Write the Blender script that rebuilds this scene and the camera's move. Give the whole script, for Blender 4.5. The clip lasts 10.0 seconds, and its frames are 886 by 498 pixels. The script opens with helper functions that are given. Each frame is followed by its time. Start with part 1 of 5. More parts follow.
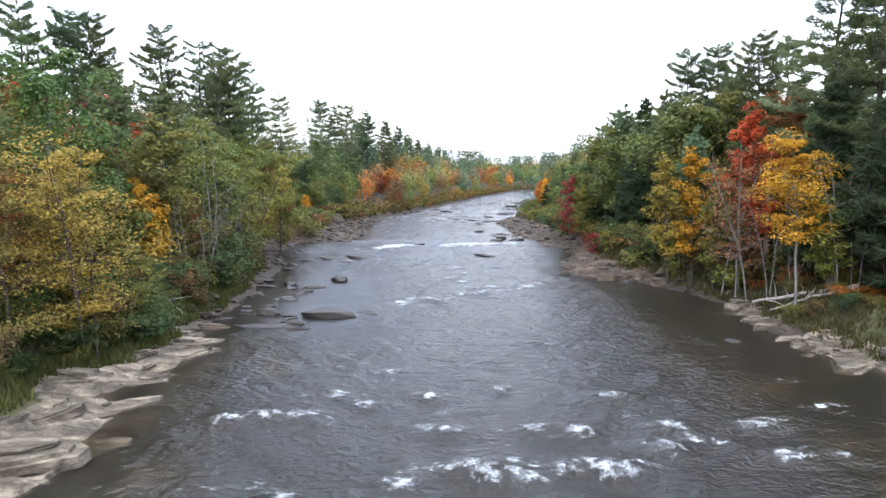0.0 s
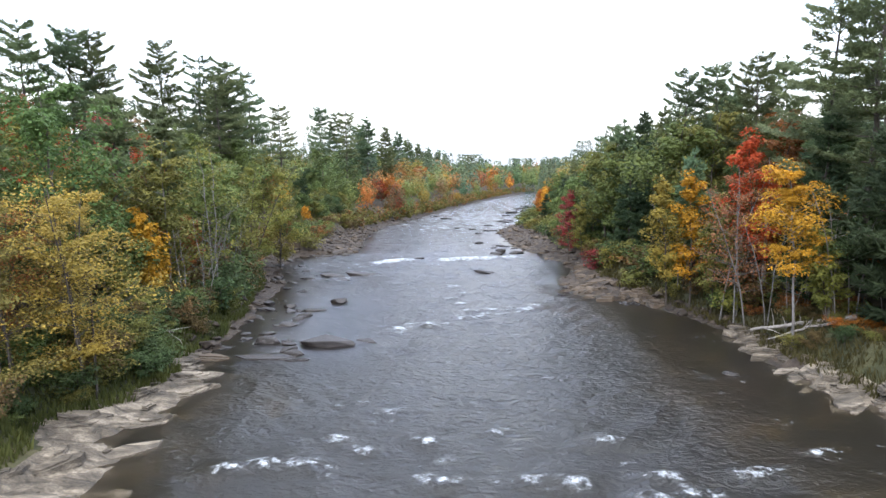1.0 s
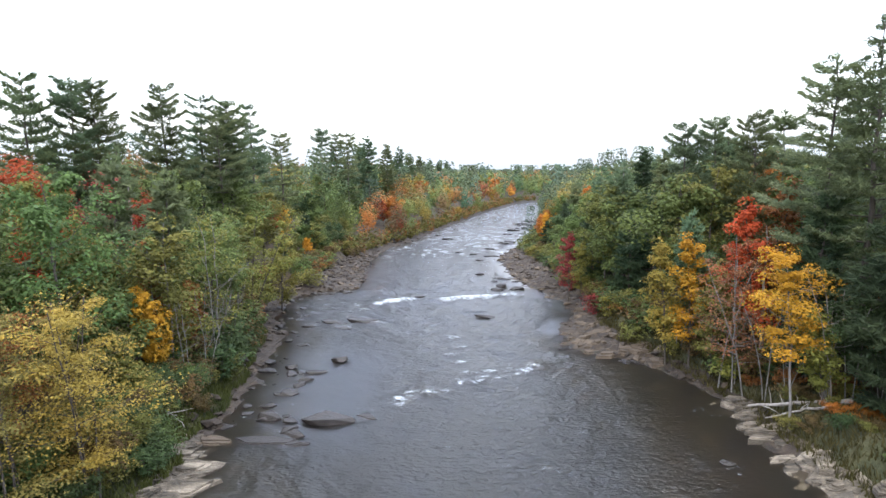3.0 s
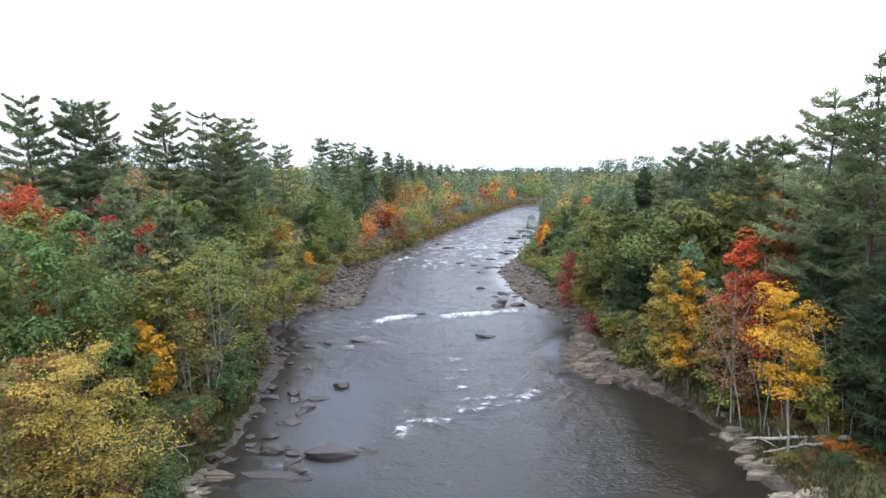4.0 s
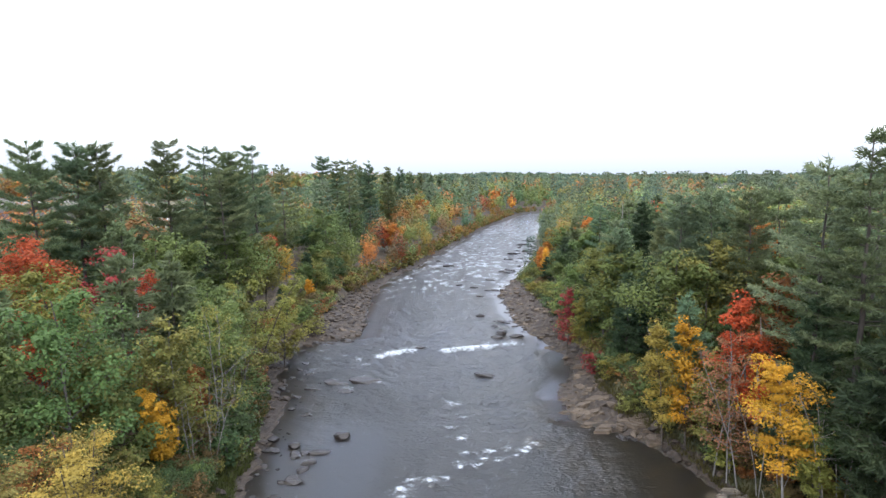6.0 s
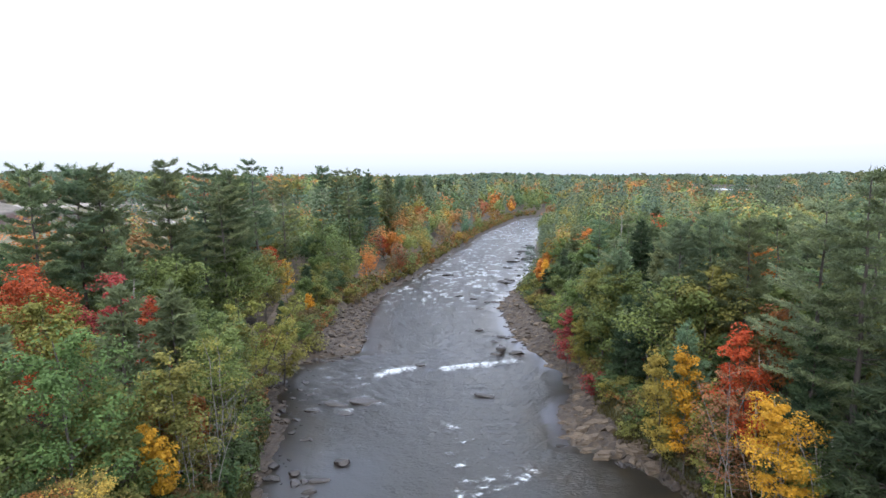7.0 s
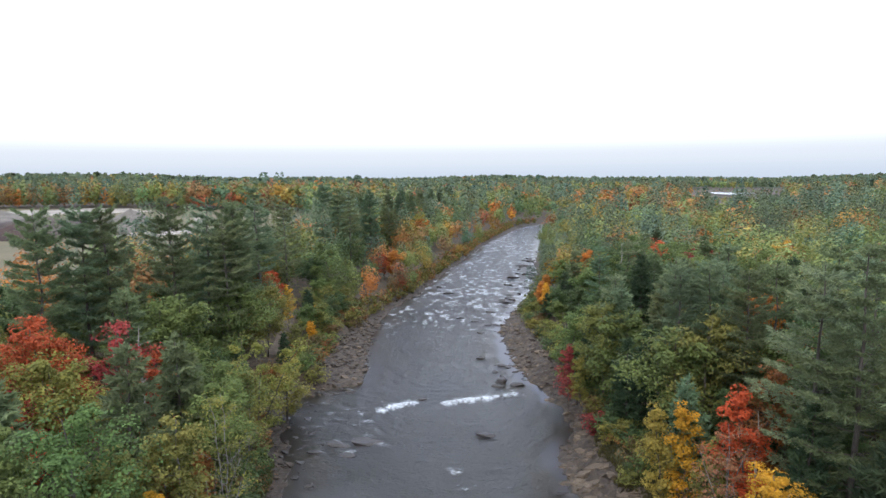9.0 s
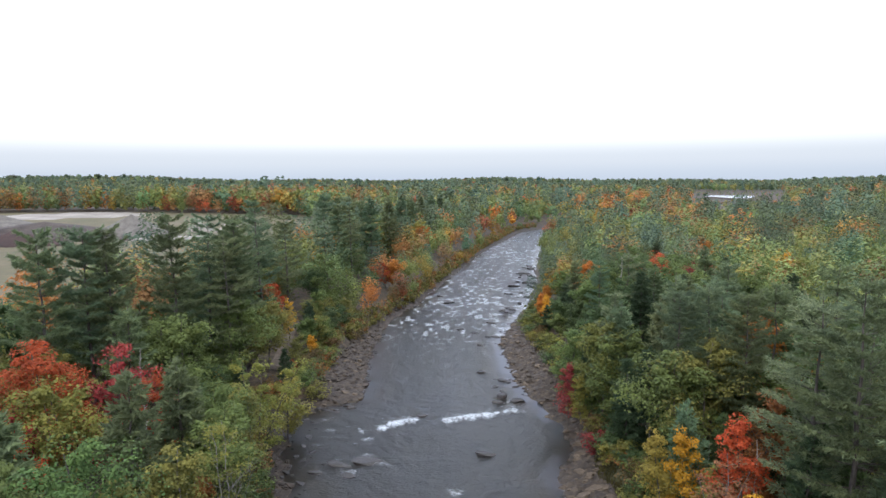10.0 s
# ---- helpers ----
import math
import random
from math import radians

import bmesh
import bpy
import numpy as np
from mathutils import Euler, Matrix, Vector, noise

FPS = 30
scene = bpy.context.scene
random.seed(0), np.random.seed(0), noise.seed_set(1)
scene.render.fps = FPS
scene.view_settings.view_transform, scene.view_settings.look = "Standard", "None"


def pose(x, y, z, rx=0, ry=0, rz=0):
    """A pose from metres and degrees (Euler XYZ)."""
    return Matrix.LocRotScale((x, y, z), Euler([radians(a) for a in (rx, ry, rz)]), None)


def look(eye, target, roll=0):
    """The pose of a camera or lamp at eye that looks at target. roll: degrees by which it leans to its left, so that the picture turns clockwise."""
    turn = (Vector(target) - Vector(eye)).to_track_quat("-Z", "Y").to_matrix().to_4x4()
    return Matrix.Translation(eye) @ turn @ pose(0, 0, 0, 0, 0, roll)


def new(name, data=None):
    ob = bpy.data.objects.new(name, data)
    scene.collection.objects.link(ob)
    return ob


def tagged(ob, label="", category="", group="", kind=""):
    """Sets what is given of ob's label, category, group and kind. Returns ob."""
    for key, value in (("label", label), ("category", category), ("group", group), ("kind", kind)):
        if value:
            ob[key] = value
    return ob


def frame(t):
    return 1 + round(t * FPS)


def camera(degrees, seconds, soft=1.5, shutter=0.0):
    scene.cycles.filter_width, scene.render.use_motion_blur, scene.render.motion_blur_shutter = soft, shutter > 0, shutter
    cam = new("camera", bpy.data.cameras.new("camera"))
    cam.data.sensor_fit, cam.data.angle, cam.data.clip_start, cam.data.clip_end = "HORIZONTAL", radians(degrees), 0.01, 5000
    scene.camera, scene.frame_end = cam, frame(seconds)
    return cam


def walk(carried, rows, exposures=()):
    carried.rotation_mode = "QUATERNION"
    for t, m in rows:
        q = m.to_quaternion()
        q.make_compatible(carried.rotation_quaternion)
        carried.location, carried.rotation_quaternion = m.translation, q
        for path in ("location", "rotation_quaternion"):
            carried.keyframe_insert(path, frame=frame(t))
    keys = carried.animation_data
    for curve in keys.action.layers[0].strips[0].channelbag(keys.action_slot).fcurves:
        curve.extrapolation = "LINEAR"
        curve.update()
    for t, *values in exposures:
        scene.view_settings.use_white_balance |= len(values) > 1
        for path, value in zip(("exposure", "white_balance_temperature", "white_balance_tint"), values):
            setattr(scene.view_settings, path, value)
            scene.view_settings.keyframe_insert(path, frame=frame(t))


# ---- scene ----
cam = camera(72.0, 10.0)
PATH = [
    (0, (-0.073, 0.633, 9.23), (-0.077, 2.62, 8.996), -0.0),
    (0.5, (-0.031, 0.661, 9.891), (-0.036, 2.647, 9.656), -0.1),
    (1, (0.028, 0.716, 11.15), (0.023, 2.702, 10.916), -0.1),
    (1.5, (0.117, 0.837, 12.475), (0.109, 2.823, 12.242), -0.2),
    (2, (0.192, 0.913, 13.865), (0.183, 2.9, 13.631), -0.2),
    (2.5, (0.26, 0.983, 15.106), (0.25, 2.97, 14.874), -0.3),
    (4, (0.239, 0.867, 18.655), (0.225, 2.854, 18.425), -0.4),
    (4.5, (0.268, 0.81, 19.738), (0.254, 2.797, 19.511), -0.4),
    (5, (0.338, 0.777, 20.92), (0.322, 2.764, 20.692), -0.4),
    (5.5, (0.39, 0.817, 22.119), (0.373, 2.804, 21.891), -0.5),
    (7, (0.399, 0.955, 25.923), (0.385, 2.942, 25.694), -0.5),
    (7.5, (0.399, 1.019, 27.1), (0.384, 3.006, 26.872), -0.5),
    (8, (0.344, 1.02, 28.327), (0.33, 3.007, 28.1), -0.5),
    (8.5, (0.267, 1.022, 29.563), (0.254, 3.01, 29.336), -0.5),
    (9, (0.234, 0.972, 30.735), (0.22, 2.959, 30.508), -0.5),
    (9.5, (0.26, 0.92, 31.873), (0.245, 2.907, 31.648), -0.5),
    (10, (0.295, 0.957, 32.929), (0.279, 2.945, 32.707), -0.5),
]
walk(cam, [(t, look(eye, target, roll)) for t, eye, target, roll in PATH], exposures=((0, 0.25), (5, 0.18), (7.5, -0.02), (10, -0.30)))

# ---- world, sun, exposure ----
world = bpy.data.worlds.new("overcast_sky")
scene.world = world
world.use_nodes = True
wn, wl = world.node_tree.nodes, world.node_tree.links
wn.clear()
w_out = wn.new("ShaderNodeOutputWorld")
w_bg = wn.new("ShaderNodeBackground")
w_sky = wn.new("ShaderNodeTexSky")
w_sky.sky_type = "NISHITA"
w_sky.sun_disc = False
w_sky.sun_elevation, w_sky.sun_rotation = radians(42), radians(200)
w_sky.dust_density = 3.0
w_tc = wn.new("ShaderNodeTexCoord")
w_sep = wn.new("ShaderNodeSeparateXYZ")
w_ramp = wn.new("ShaderNodeValToRGB")
w_ramp.color_ramp.interpolation = "EASE"
cr = w_ramp.color_ramp.elements
cr[0].position, cr[0].color = 0.0, (0.72, 0.83, 1.00, 1)
cr[1].position, cr[1].color = 0.085, (1.45, 1.48, 1.52, 1)
e = cr.new(0.035)
e.color = (0.86, 0.94, 1.07, 1)
e = cr.new(0.15)
e.color = (1.95, 2.08, 2.3, 1)
e = cr.new(0.3)
e.color = (1.65, 1.96, 2.9, 1)
e = cr.new(1.0)
e.color = (3.6, 3.75, 4.05, 1)
w_mix = wn.new("ShaderNodeMix")
w_mix.data_type, w_mix.blend_type = "RGBA", "ADD"
w_mix.inputs["Factor"].default_value = 0.03
wl.new(w_tc.outputs["Generated"], w_sep.inputs[0])
wl.new(w_sep.outputs["Z"], w_ramp.inputs[0])
wl.new(w_ramp.outputs[0], w_mix.inputs["A"])
wl.new(w_sky.outputs[0], w_mix.inputs["B"])
wl.new(w_mix.outputs["Result"], w_bg.inputs["Color"])
w_bg.inputs["Strength"].default_value = 1.0
wl.new(w_bg.outputs[0], w_out.inputs["Surface"])

sun_data = bpy.data.lights.new("sun", "SUN")
sun_data.energy, sun_data.angle, sun_data.color = 1.5, radians(30), (1.0, 0.97, 0.92)
sun = new("sun", sun_data)
sun.matrix_world = look((-60, -120, 160), (0, 60, 0))

# ---- materials ----


class Mat:
    """A small builder of node materials."""

    def __init__(self, name):
        self.m = bpy.data.materials.new(name)
        self.m.use_nodes = True
        self.t = self.m.node_tree
        self.t.nodes.clear()
        self.out = self.t.nodes.new("ShaderNodeOutputMaterial")

    def node(self, kind, **inputs):
        n = self.t.nodes.new(kind)
        for k, v in inputs.items():
            self.put(n, k.replace("_", " "), v)
        return n

    def put(self, n, key, v):
        s = n.inputs[int(key)] if key.isdigit() else n.inputs[key]
        if isinstance(v, bpy.types.NodeSocket):
            self.t.links.new(v, s)
        else:
            s.default_value = v

    def noise(self, scale, detail=4, rough=0.55, coords="Object", stretch=(1, 1, 1)):
        tc = self.t.nodes.new("ShaderNodeTexCoord")
        mp = self.node("ShaderNodeMapping")
        mp.inputs["Scale"].default_value = stretch
        self.t.links.new(tc.outputs[coords], mp.inputs["Vector"])
        n = self.node("ShaderNodeTexNoise", Scale=scale, Detail=detail, Roughness=rough)
        self.t.links.new(mp.outputs[0], n.inputs["Vector"])
        return n.outputs["Fac"]

    def ramp(self, fac, *stops):
        n = self.t.nodes.new("ShaderNodeValToRGB")
        el = n.color_ramp.elements
        while len(el) < len(stops):
            el.new(0.5)
        for s, (p, c) in zip(el, stops):
            s.position = p
            s.color = (*c, 1) if len(c) == 3 else c
        self.t.links.new(fac, n.inputs[0])
        return n.outputs[0]

    def mix(self, fac, a, b, blend="MIX"):
        n = self.t.nodes.new("ShaderNodeMix")
        n.data_type, n.blend_type = "RGBA", blend
        for key, v in (("Factor", fac), ("A", a), ("B", b)):
            s = [i for i in n.inputs if i.name == key and i.enabled][0]
            if isinstance(v, bpy.types.NodeSocket):
                self.t.links.new(v, s)
            else:
                s.default_value = (*v, 1) if isinstance(v, tuple) and len(v) == 3 else v
        return n.outputs["Result"]

    def math(self, op, a, b=0.0):
        n = self.t.nodes.new("ShaderNodeMath")
        n.operation = op
        for i, v in enumerate((a, b)):
            if isinstance(v, bpy.types.NodeSocket):
                self.t.links.new(v, n.inputs[i])
            else:
                n.inputs[i].default_value = v
        return n.outputs[0]

    def bump(self, height, strength, distance, normal=None):
        n = self.node("ShaderNodeBump", Strength=strength, Distance=distance, Height=height)
        if normal is not None:
            self.t.links.new(normal, n.inputs["Normal"])
        return n.outputs[0]

    def done(self, shader):
        self.t.links.new(shader, self.out.inputs["Surface"])
        return self.m


def plain(name, stops, scale, rough=0.85, bump=0.4, dist=0.03, fine=14.0, stretch=(1, 1, 1)):
    b = Mat(name)
    big = b.noise(scale, 6, 0.6, stretch=stretch)
    small = b.noise(scale * fine, 4, 0.6, stretch=stretch)
    colour = b.ramp(big, *stops)
    colour = b.mix(0.55, colour, b.ramp(small, (0.3, (0.35, 0.35, 0.35)), (0.7, (1.0, 1.0, 1.0))), "MULTIPLY")
    p = b.node("ShaderNodeBsdfPrincipled", Base_Color=colour, Roughness=rough, Normal=b.bump(small, bump, dist))
    return b.done(p.outputs[0])


def leafy(name, colour=None, shine=0.6, spread=0.24, thin=0.32, toned=False):
    """Foliage; without a colour it takes the one of its object."""
    b = Mat(name)
    if colour is None:
        base = b.node("ShaderNodeObjectInfo").outputs["Color"]
    else:
        rgb = b.node("ShaderNodeRGB")
        rgb.outputs[0].default_value = (*colour, 1)
        base = rgb.outputs[0]
    island = b.node("ShaderNodeNewGeometry").outputs["Random Per Island"]
    tone = b.ramp(island, (0.0, (1 - spread,) * 3), (0.6, (1.0, 1.0, 1.0)), (1.0, (1 + spread, 1 + spread * 0.9, 1 + spread * 0.5)))
    patch = b.ramp(b.noise(0.22, 3), (0.3, (0.78, 0.83, 0.83)), (0.7, (1.22, 1.17, 1.05)))
    base = b.mix(1.0, base, tone, "MULTIPLY")
    clump = b.ramp(b.noise(0.9, 2), (0.32, (0.84, 0.86, 0.86)), (0.68, (1.16, 1.13, 1.06)))
    base = b.mix(1.0, base, patch, "MULTIPLY")
    base = b.mix(1.0, base, clump, "MULTIPLY")
    if toned:
        each = b.node("ShaderNodeAttribute")
        each.attribute_name = "tone"
        base = b.mix(1.0, base, each.outputs["Color"], "MULTIPLY")
    p = b.node("ShaderNodeBsdfPrincipled", Base_Color=base, Roughness=shine)
    p.inputs["Specular IOR Level"].default_value = 0.12
    tr = b.node("ShaderNodeBsdfTranslucent", Color=base)
    mx = b.node("ShaderNodeMixShader", Fac=thin)
    b.t.links.new(p.outputs[0], mx.inputs[1])
    b.t.links.new(tr.outputs[0], mx.inputs[2])
    return b.done(mx.outputs[0])


def ledge_material():
    b = Mat("ledge_rock")
    tc = b.t.nodes.new("ShaderNodeTexCoord")
    mp = b.node("ShaderNodeMapping")
    mp.inputs["Rotation"].default_value = (0, 0, 0.5)
    mp.inputs["Scale"].default_value = (0.55, 1.5, 1.6)
    b.t.links.new(tc.outputs["Object"], mp.inputs["Vector"])
    geo = b.node("ShaderNodeNewGeometry")
    mp2 = b.node("ShaderNodeMapping")
    mp2.inputs["Rotation"].default_value = (0, 0, 0.5)
    mp2.inputs["Scale"].default_value = (0.45, 1.6, 2.5)
    b.t.links.new(geo.outputs["Position"], mp2.inputs["Vector"])
    warp = b.node("ShaderNodeTexNoise", Scale=1.5, Detail=4.0)
    b.t.links.new(mp2.outputs[0], warp.inputs["Vector"])
    vec = b.mix(0.25, mp2.outputs[0], warp.outputs["Color"], "ADD")
    vor = b.node("ShaderNodeTexVoronoi", Scale=0.5)
    vor.feature = "DISTANCE_TO_EDGE"
    b.t.links.new(vec, vor.inputs["Vector"])
    crack = b.ramp(vor.outputs["Distance"], (0.0, (0.0, 0.0, 0.0)), (0.07, (1.0, 1.0, 1.0)))
    big = b.node("ShaderNodeTexNoise", Scale=0.8, Detail=6.0, Roughness=0.65)
    b.t.links.new(mp2.outputs[0], big.inputs["Vector"])
    fine = b.node("ShaderNodeTexNoise", Scale=9.0, Detail=5.0, Roughness=0.65)
    b.t.links.new(mp2.outputs[0], fine.inputs["Vector"])
    colour = b.ramp(big.outputs["Fac"], (0.34, (0.042, 0.034, 0.024)), (0.5, (0.128, 0.106, 0.078)), (0.64, (0.28, 0.24, 0.185)))
    colour = b.mix(0.6, colour, b.ramp(fine.outputs["Fac"], (0.38, (0.35, 0.33, 0.30)), (0.6, (1.2, 1.17, 1.12))), "MULTIPLY")
    colour = b.mix(b.ramp(crack, (0.0, (0.6, 0.6, 0.6)), (1.0, (0, 0, 0))), colour, (0.035, 0.030, 0.022))
    relief = b.math("ADD", b.math("MULTIPLY", crack, 0.12), b.math("MULTIPLY", fine.outputs["Fac"], 0.10))
    p = b.node("ShaderNodeBsdfPrincipled", Base_Color=colour, Roughness=0.85, Normal=b.bump(relief, 0.9, 0.6))
    return b.done(p.outputs[0])


M_ROCK = ledge_material()
M_RUBBLE = plain("rubble_rock", ((0.30, (0.012, 0.008, 0.005)), (0.5, (0.035, 0.0235, 0.0145)), (0.72, (0.080, 0.058, 0.037))), 1.3, 0.85, 0.7, 0.05, 9)
M_TAN = plain("tan_rock", ((0.30, (0.0413, 0.02942, 0.01874)), (0.5, (0.09384, 0.06766, 0.04373)), (0.72, (0.1577, 0.1214, 0.08122))), 1.3, 0.85, 0.7, 0.05, 9)
M_WET = plain("wet_rock", ((0.3, (0.010, 0.0075, 0.006)), (0.55, (0.026, 0.020, 0.0165)), (0.8, (0.060, 0.047, 0.040))), 1.6, 0.55, 0.7, 0.05, 9)
M_BED = plain("river_bed", ((0.3, (0.005, 0.005, 0.005)), (0.55, (0.012, 0.012, 0.012)), (0.8, (0.026, 0.025, 0.022))), 0.35, 0.8, 0.5, 0.05, 8)
M_SHALLOW = plain("shallow_bed", ((0.34, (0.006, 0.0045, 0.0018)), (0.55, (0.022, 0.0155, 0.006)), (0.75, (0.085, 0.060, 0.026))), 0.45, 0.8, 0.5, 0.05, 8)
M_LITTER = plain("forest_floor", ((0.3, (0.020, 0.017, 0.010)), (0.5, (0.052, 0.037, 0.020)), (0.7, (0.092, 0.060, 0.032))), 0.5, 0.95, 0.8, 0.08, 12)
M_GRASSY = plain("bank_turf", ((0.3, (0.020, 0.024, 0.009)), (0.5, (0.045, 0.048, 0.017)), (0.72, (0.10, 0.085, 0.036))), 0.6, 0.95, 0.8, 0.08, 12)
M_FIELD = plain("rough_field", ((0.3, (0.060, 0.058, 0.020)), (0.5, (0.092, 0.076, 0.030)), (0.7, (0.125, 0.096, 0.046))), 0.03, 0.95, 0.5, 0.3, 15)
M_SAND = plain("pit_sand", ((0.3, (0.17, 0.147, 0.12)), (0.5, (0.25, 0.222, 0.188)), (0.7, (0.34, 0.305, 0.265))), 0.06, 0.95, 0.4, 0.3, 12)
M_SOIL = plain("dark_soil", ((0.3, (0.0275, 0.01925, 0.0154)), (0.5, (0.0495, 0.03575, 0.0275)), (0.7, (0.077, 0.055, 0.044))), 0.15, 0.95, 0.6, 0.3, 9)
M_REDSOIL = plain("red_brown_soil", ((0.3, (0.0225, 0.011, 0.009)), (0.5, (0.0375, 0.018, 0.014)), (0.7, (0.055, 0.0275, 0.02))), 0.2, 0.95, 0.6, 0.3, 9)
M_GREYSAND = plain("grey_gravel", ((0.3, (0.072, 0.06336, 0.05328)), (0.5, (0.1188, 0.1051, 0.08784)), (0.7, (0.1656, 0.1476, 0.126))), 0.2, 0.95, 0.5, 0.2, 9)
M_FAR = plain("wooded_hill", ((0.3, (0.016, 0.028, 0.014)), (0.55, (0.03, 0.048, 0.022)), (0.75, (0.085, 0.055, 0.025))), 0.012, 0.95, 0.5, 2.0, 14)
M_BARK = plain("grey_brown_bark", ((0.3, (0.045, 0.036, 0.028)), (0.6, (0.11, 0.092, 0.075))), 3.0, 0.9, 0.6, 0.02, 5, (1, 1, 0.25))
M_BIRCH = plain("pale_bark", ((0.3, (0.10, 0.092, 0.08)), (0.6, (0.25, 0.23, 0.205))), 2.5, 0.85, 0.4, 0.01, 6, (1, 1, 0.5))
M_DEAD = plain("weathered_wood", ((0.3, (0.16, 0.14, 0.12)), (0.6, (0.36, 0.33, 0.29))), 2.5, 0.85, 0.5, 0.01, 6, (1, 1, 0.4))
M_LEAF = leafy("leaves")
M_NEEDLE = leafy("needles", None, 0.55, 0.26, 0.45)


def water_material():
    b = Mat("river_water")
    foam = b.node("ShaderNodeAttribute")
    foam.attribute_name = "foam"
    rip = b.node("ShaderNodeAttribute")
    rip.attribute_name = "ripple"
    def ridged(scale, stretch):
        n = b.noise(scale, 3, 0.5, stretch=stretch)
        return b.math("SUBTRACT", 1.0, b.math("MULTIPLY", b.math("ABSOLUTE", b.math("SUBTRACT", n, 0.5)), 4.0))

    n1 = ridged(0.5, (0.8, 1.5, 1))
    n2 = ridged(1.5, (1.0, 1.6, 1))
    n3 = b.noise(3.4, 3, 0.55, stretch=(0.9, 1.6, 1))
    n4 = b.noise(8.0, 2, 0.5, stretch=(1.0, 1.5, 1))
    small = b.math("ADD", b.math("MULTIPLY", n3, 0.045), b.math("MULTIPLY", n4, 0.008))
    waves = b.math("ADD", b.math("MULTIPLY", n1, 0.05), b.math("ADD", b.math("MULTIPLY", n2, 0.07), small))
    waves = b.math("MULTIPLY", waves, rip.outputs["Fac"])
    normal = b.bump(waves, 1.0, 1.35)
    speck = b.noise(2.6, 6, 0.7, stretch=(1.0, 1.3, 1))
    fine = b.noise(12.0, 3, 0.7)
    edge = b.math("ADD", b.math("MULTIPLY", b.math("SUBTRACT", speck, 0.55), 2.8), b.math("MULTIPLY", b.math("SUBTRACT", fine, 0.5), 0.9))
    mask = b.math("ADD", foam.outputs["Fac"], edge)
    mask = b.ramp(b.math("MULTIPLY", mask, b.math("MINIMUM", b.math("MULTIPLY", foam.outputs["Fac"], 6.0), 1.0)), (0.30, (0, 0, 0)), (1.15, (0.9, 0.9, 0.9)))
    # clear water, and a share broken by ripples too fine to see singly
    clear = []
    for rough in (0.02, 0.30):
        p = b.node("ShaderNodeBsdfPrincipled", Base_Color=(0.49, 0.47, 0.44, 1), Roughness=rough, Normal=normal, IOR=1.333)
        p.inputs["Transmission Weight"].default_value = 1.0
        p.inputs["Specular IOR Level"].default_value = 0.5
        clear.append(p.outputs[0])
    both = b.node("ShaderNodeMixShader", Fac=0.36)
    b.t.links.new(clear[0], both.inputs[1])
    b.t.links.new(clear[1], both.inputs[2])
    white = b.node("ShaderNodeBsdfPrincipled", Base_Color=(0.50, 0.54, 0.57, 1), Roughness=0.7, Normal=normal)
    mx = b.node("ShaderNodeMixShader", Fac=mask)
    b.t.links.new(both.outputs[0], mx.inputs[1])
    b.t.links.new(white.outputs[0], mx.inputs[2])
    return b.done(mx.outputs[0])


M_WATER = water_material()

# ---- plan of the river ----
SHORE_L = ((-400, -25), (-60, -16), (5, -12.4), (17, -12.7), (23.5, -12.9), (25, -14.0), (27.5, -13.9), (31.7, -13.1), (33.5, -13.6), (36, -15.3), (38.5, -14.6), (42, -14.6), (46.5, -15.0), (53, -15.7), (62, -17.1), (71, -18.9), (79, -21.0), (84, -21.0),
           (87, -18.6), (89.2, -13.4), (95, -12.9), (117, -14.7), (141, -13.6), (161, -7.8), (209, 1.7), (285, 18.1), (386, 46), (430, 73), (470, 120), (520, 230), (560, 420))
SHORE_R = ((-400, 30), (-60, 26), (5, 22), (24, 20.8), (28, 20.2), (32.7, 18.9), (36, 19.3), (41, 19.8), (46, 19.6), (51, 18.6), (54.5, 15.9), (57.5, 11.9), (63.5, 12.0), (72, 15.0), (78, 15.4),
           (85, 13.6), (92, 12.1), (109, 10.2), (125, 11.2), (160, 20.8), (196, 29), (221, 31.8), (295, 44.7), (384, 61.7), (405, 75), (425, 110), (465, 220), (500, 420))
SHELF_L = ((5, 7.0), (17, 5.5), (24, 4.2), (28, 3.4), (35, 1.9), (43, 1.6), (60, 2.4), (75, 3.2), (88, 5.5), (95, 8.0), (110, 6.0), (140, 3.0), (170, 2.6), (250, 2.6), (420, 5.0))
SHELF_R = ((5, 5.0), (28, 2.6), (33, 2.6), (38, 1.7), (44, 1.2), (52, 2.2), (57, 5.0), (62, 6.0), (68, 5.0), (74, 2.6), (82, 3.2), (92, 5.5), (108, 7.5), (125, 6.0), (140, 2.4), (420, 2.6))


def table(rows, y):
    a = np.array(rows, float)
    return np.interp(y, a[:, 0], a[:, 1])


def hash2(i, j, k=0):
    v = np.sin(i * 127.1 + j * 311.7 + k * 74.7) * 43758.5453
    return v - np.floor(v)


def vnoise(x, y, k=0):
    """Smooth value noise on arrays, 0 to 1."""
    xi, yi = np.floor(x), np.floor(y)
    fx, fy = x - xi, y - yi
    fx, fy = fx * fx * (3 - 2 * fx), fy * fy * (3 - 2 * fy)
    a, b = hash2(xi, yi, k), hash2(xi + 1, yi, k)
    c, d = hash2(xi, yi + 1, k), hash2(xi + 1, yi + 1, k)
    return (a + (b - a) * fx) * (1 - fy) + (c + (d - c) * fx) * fy


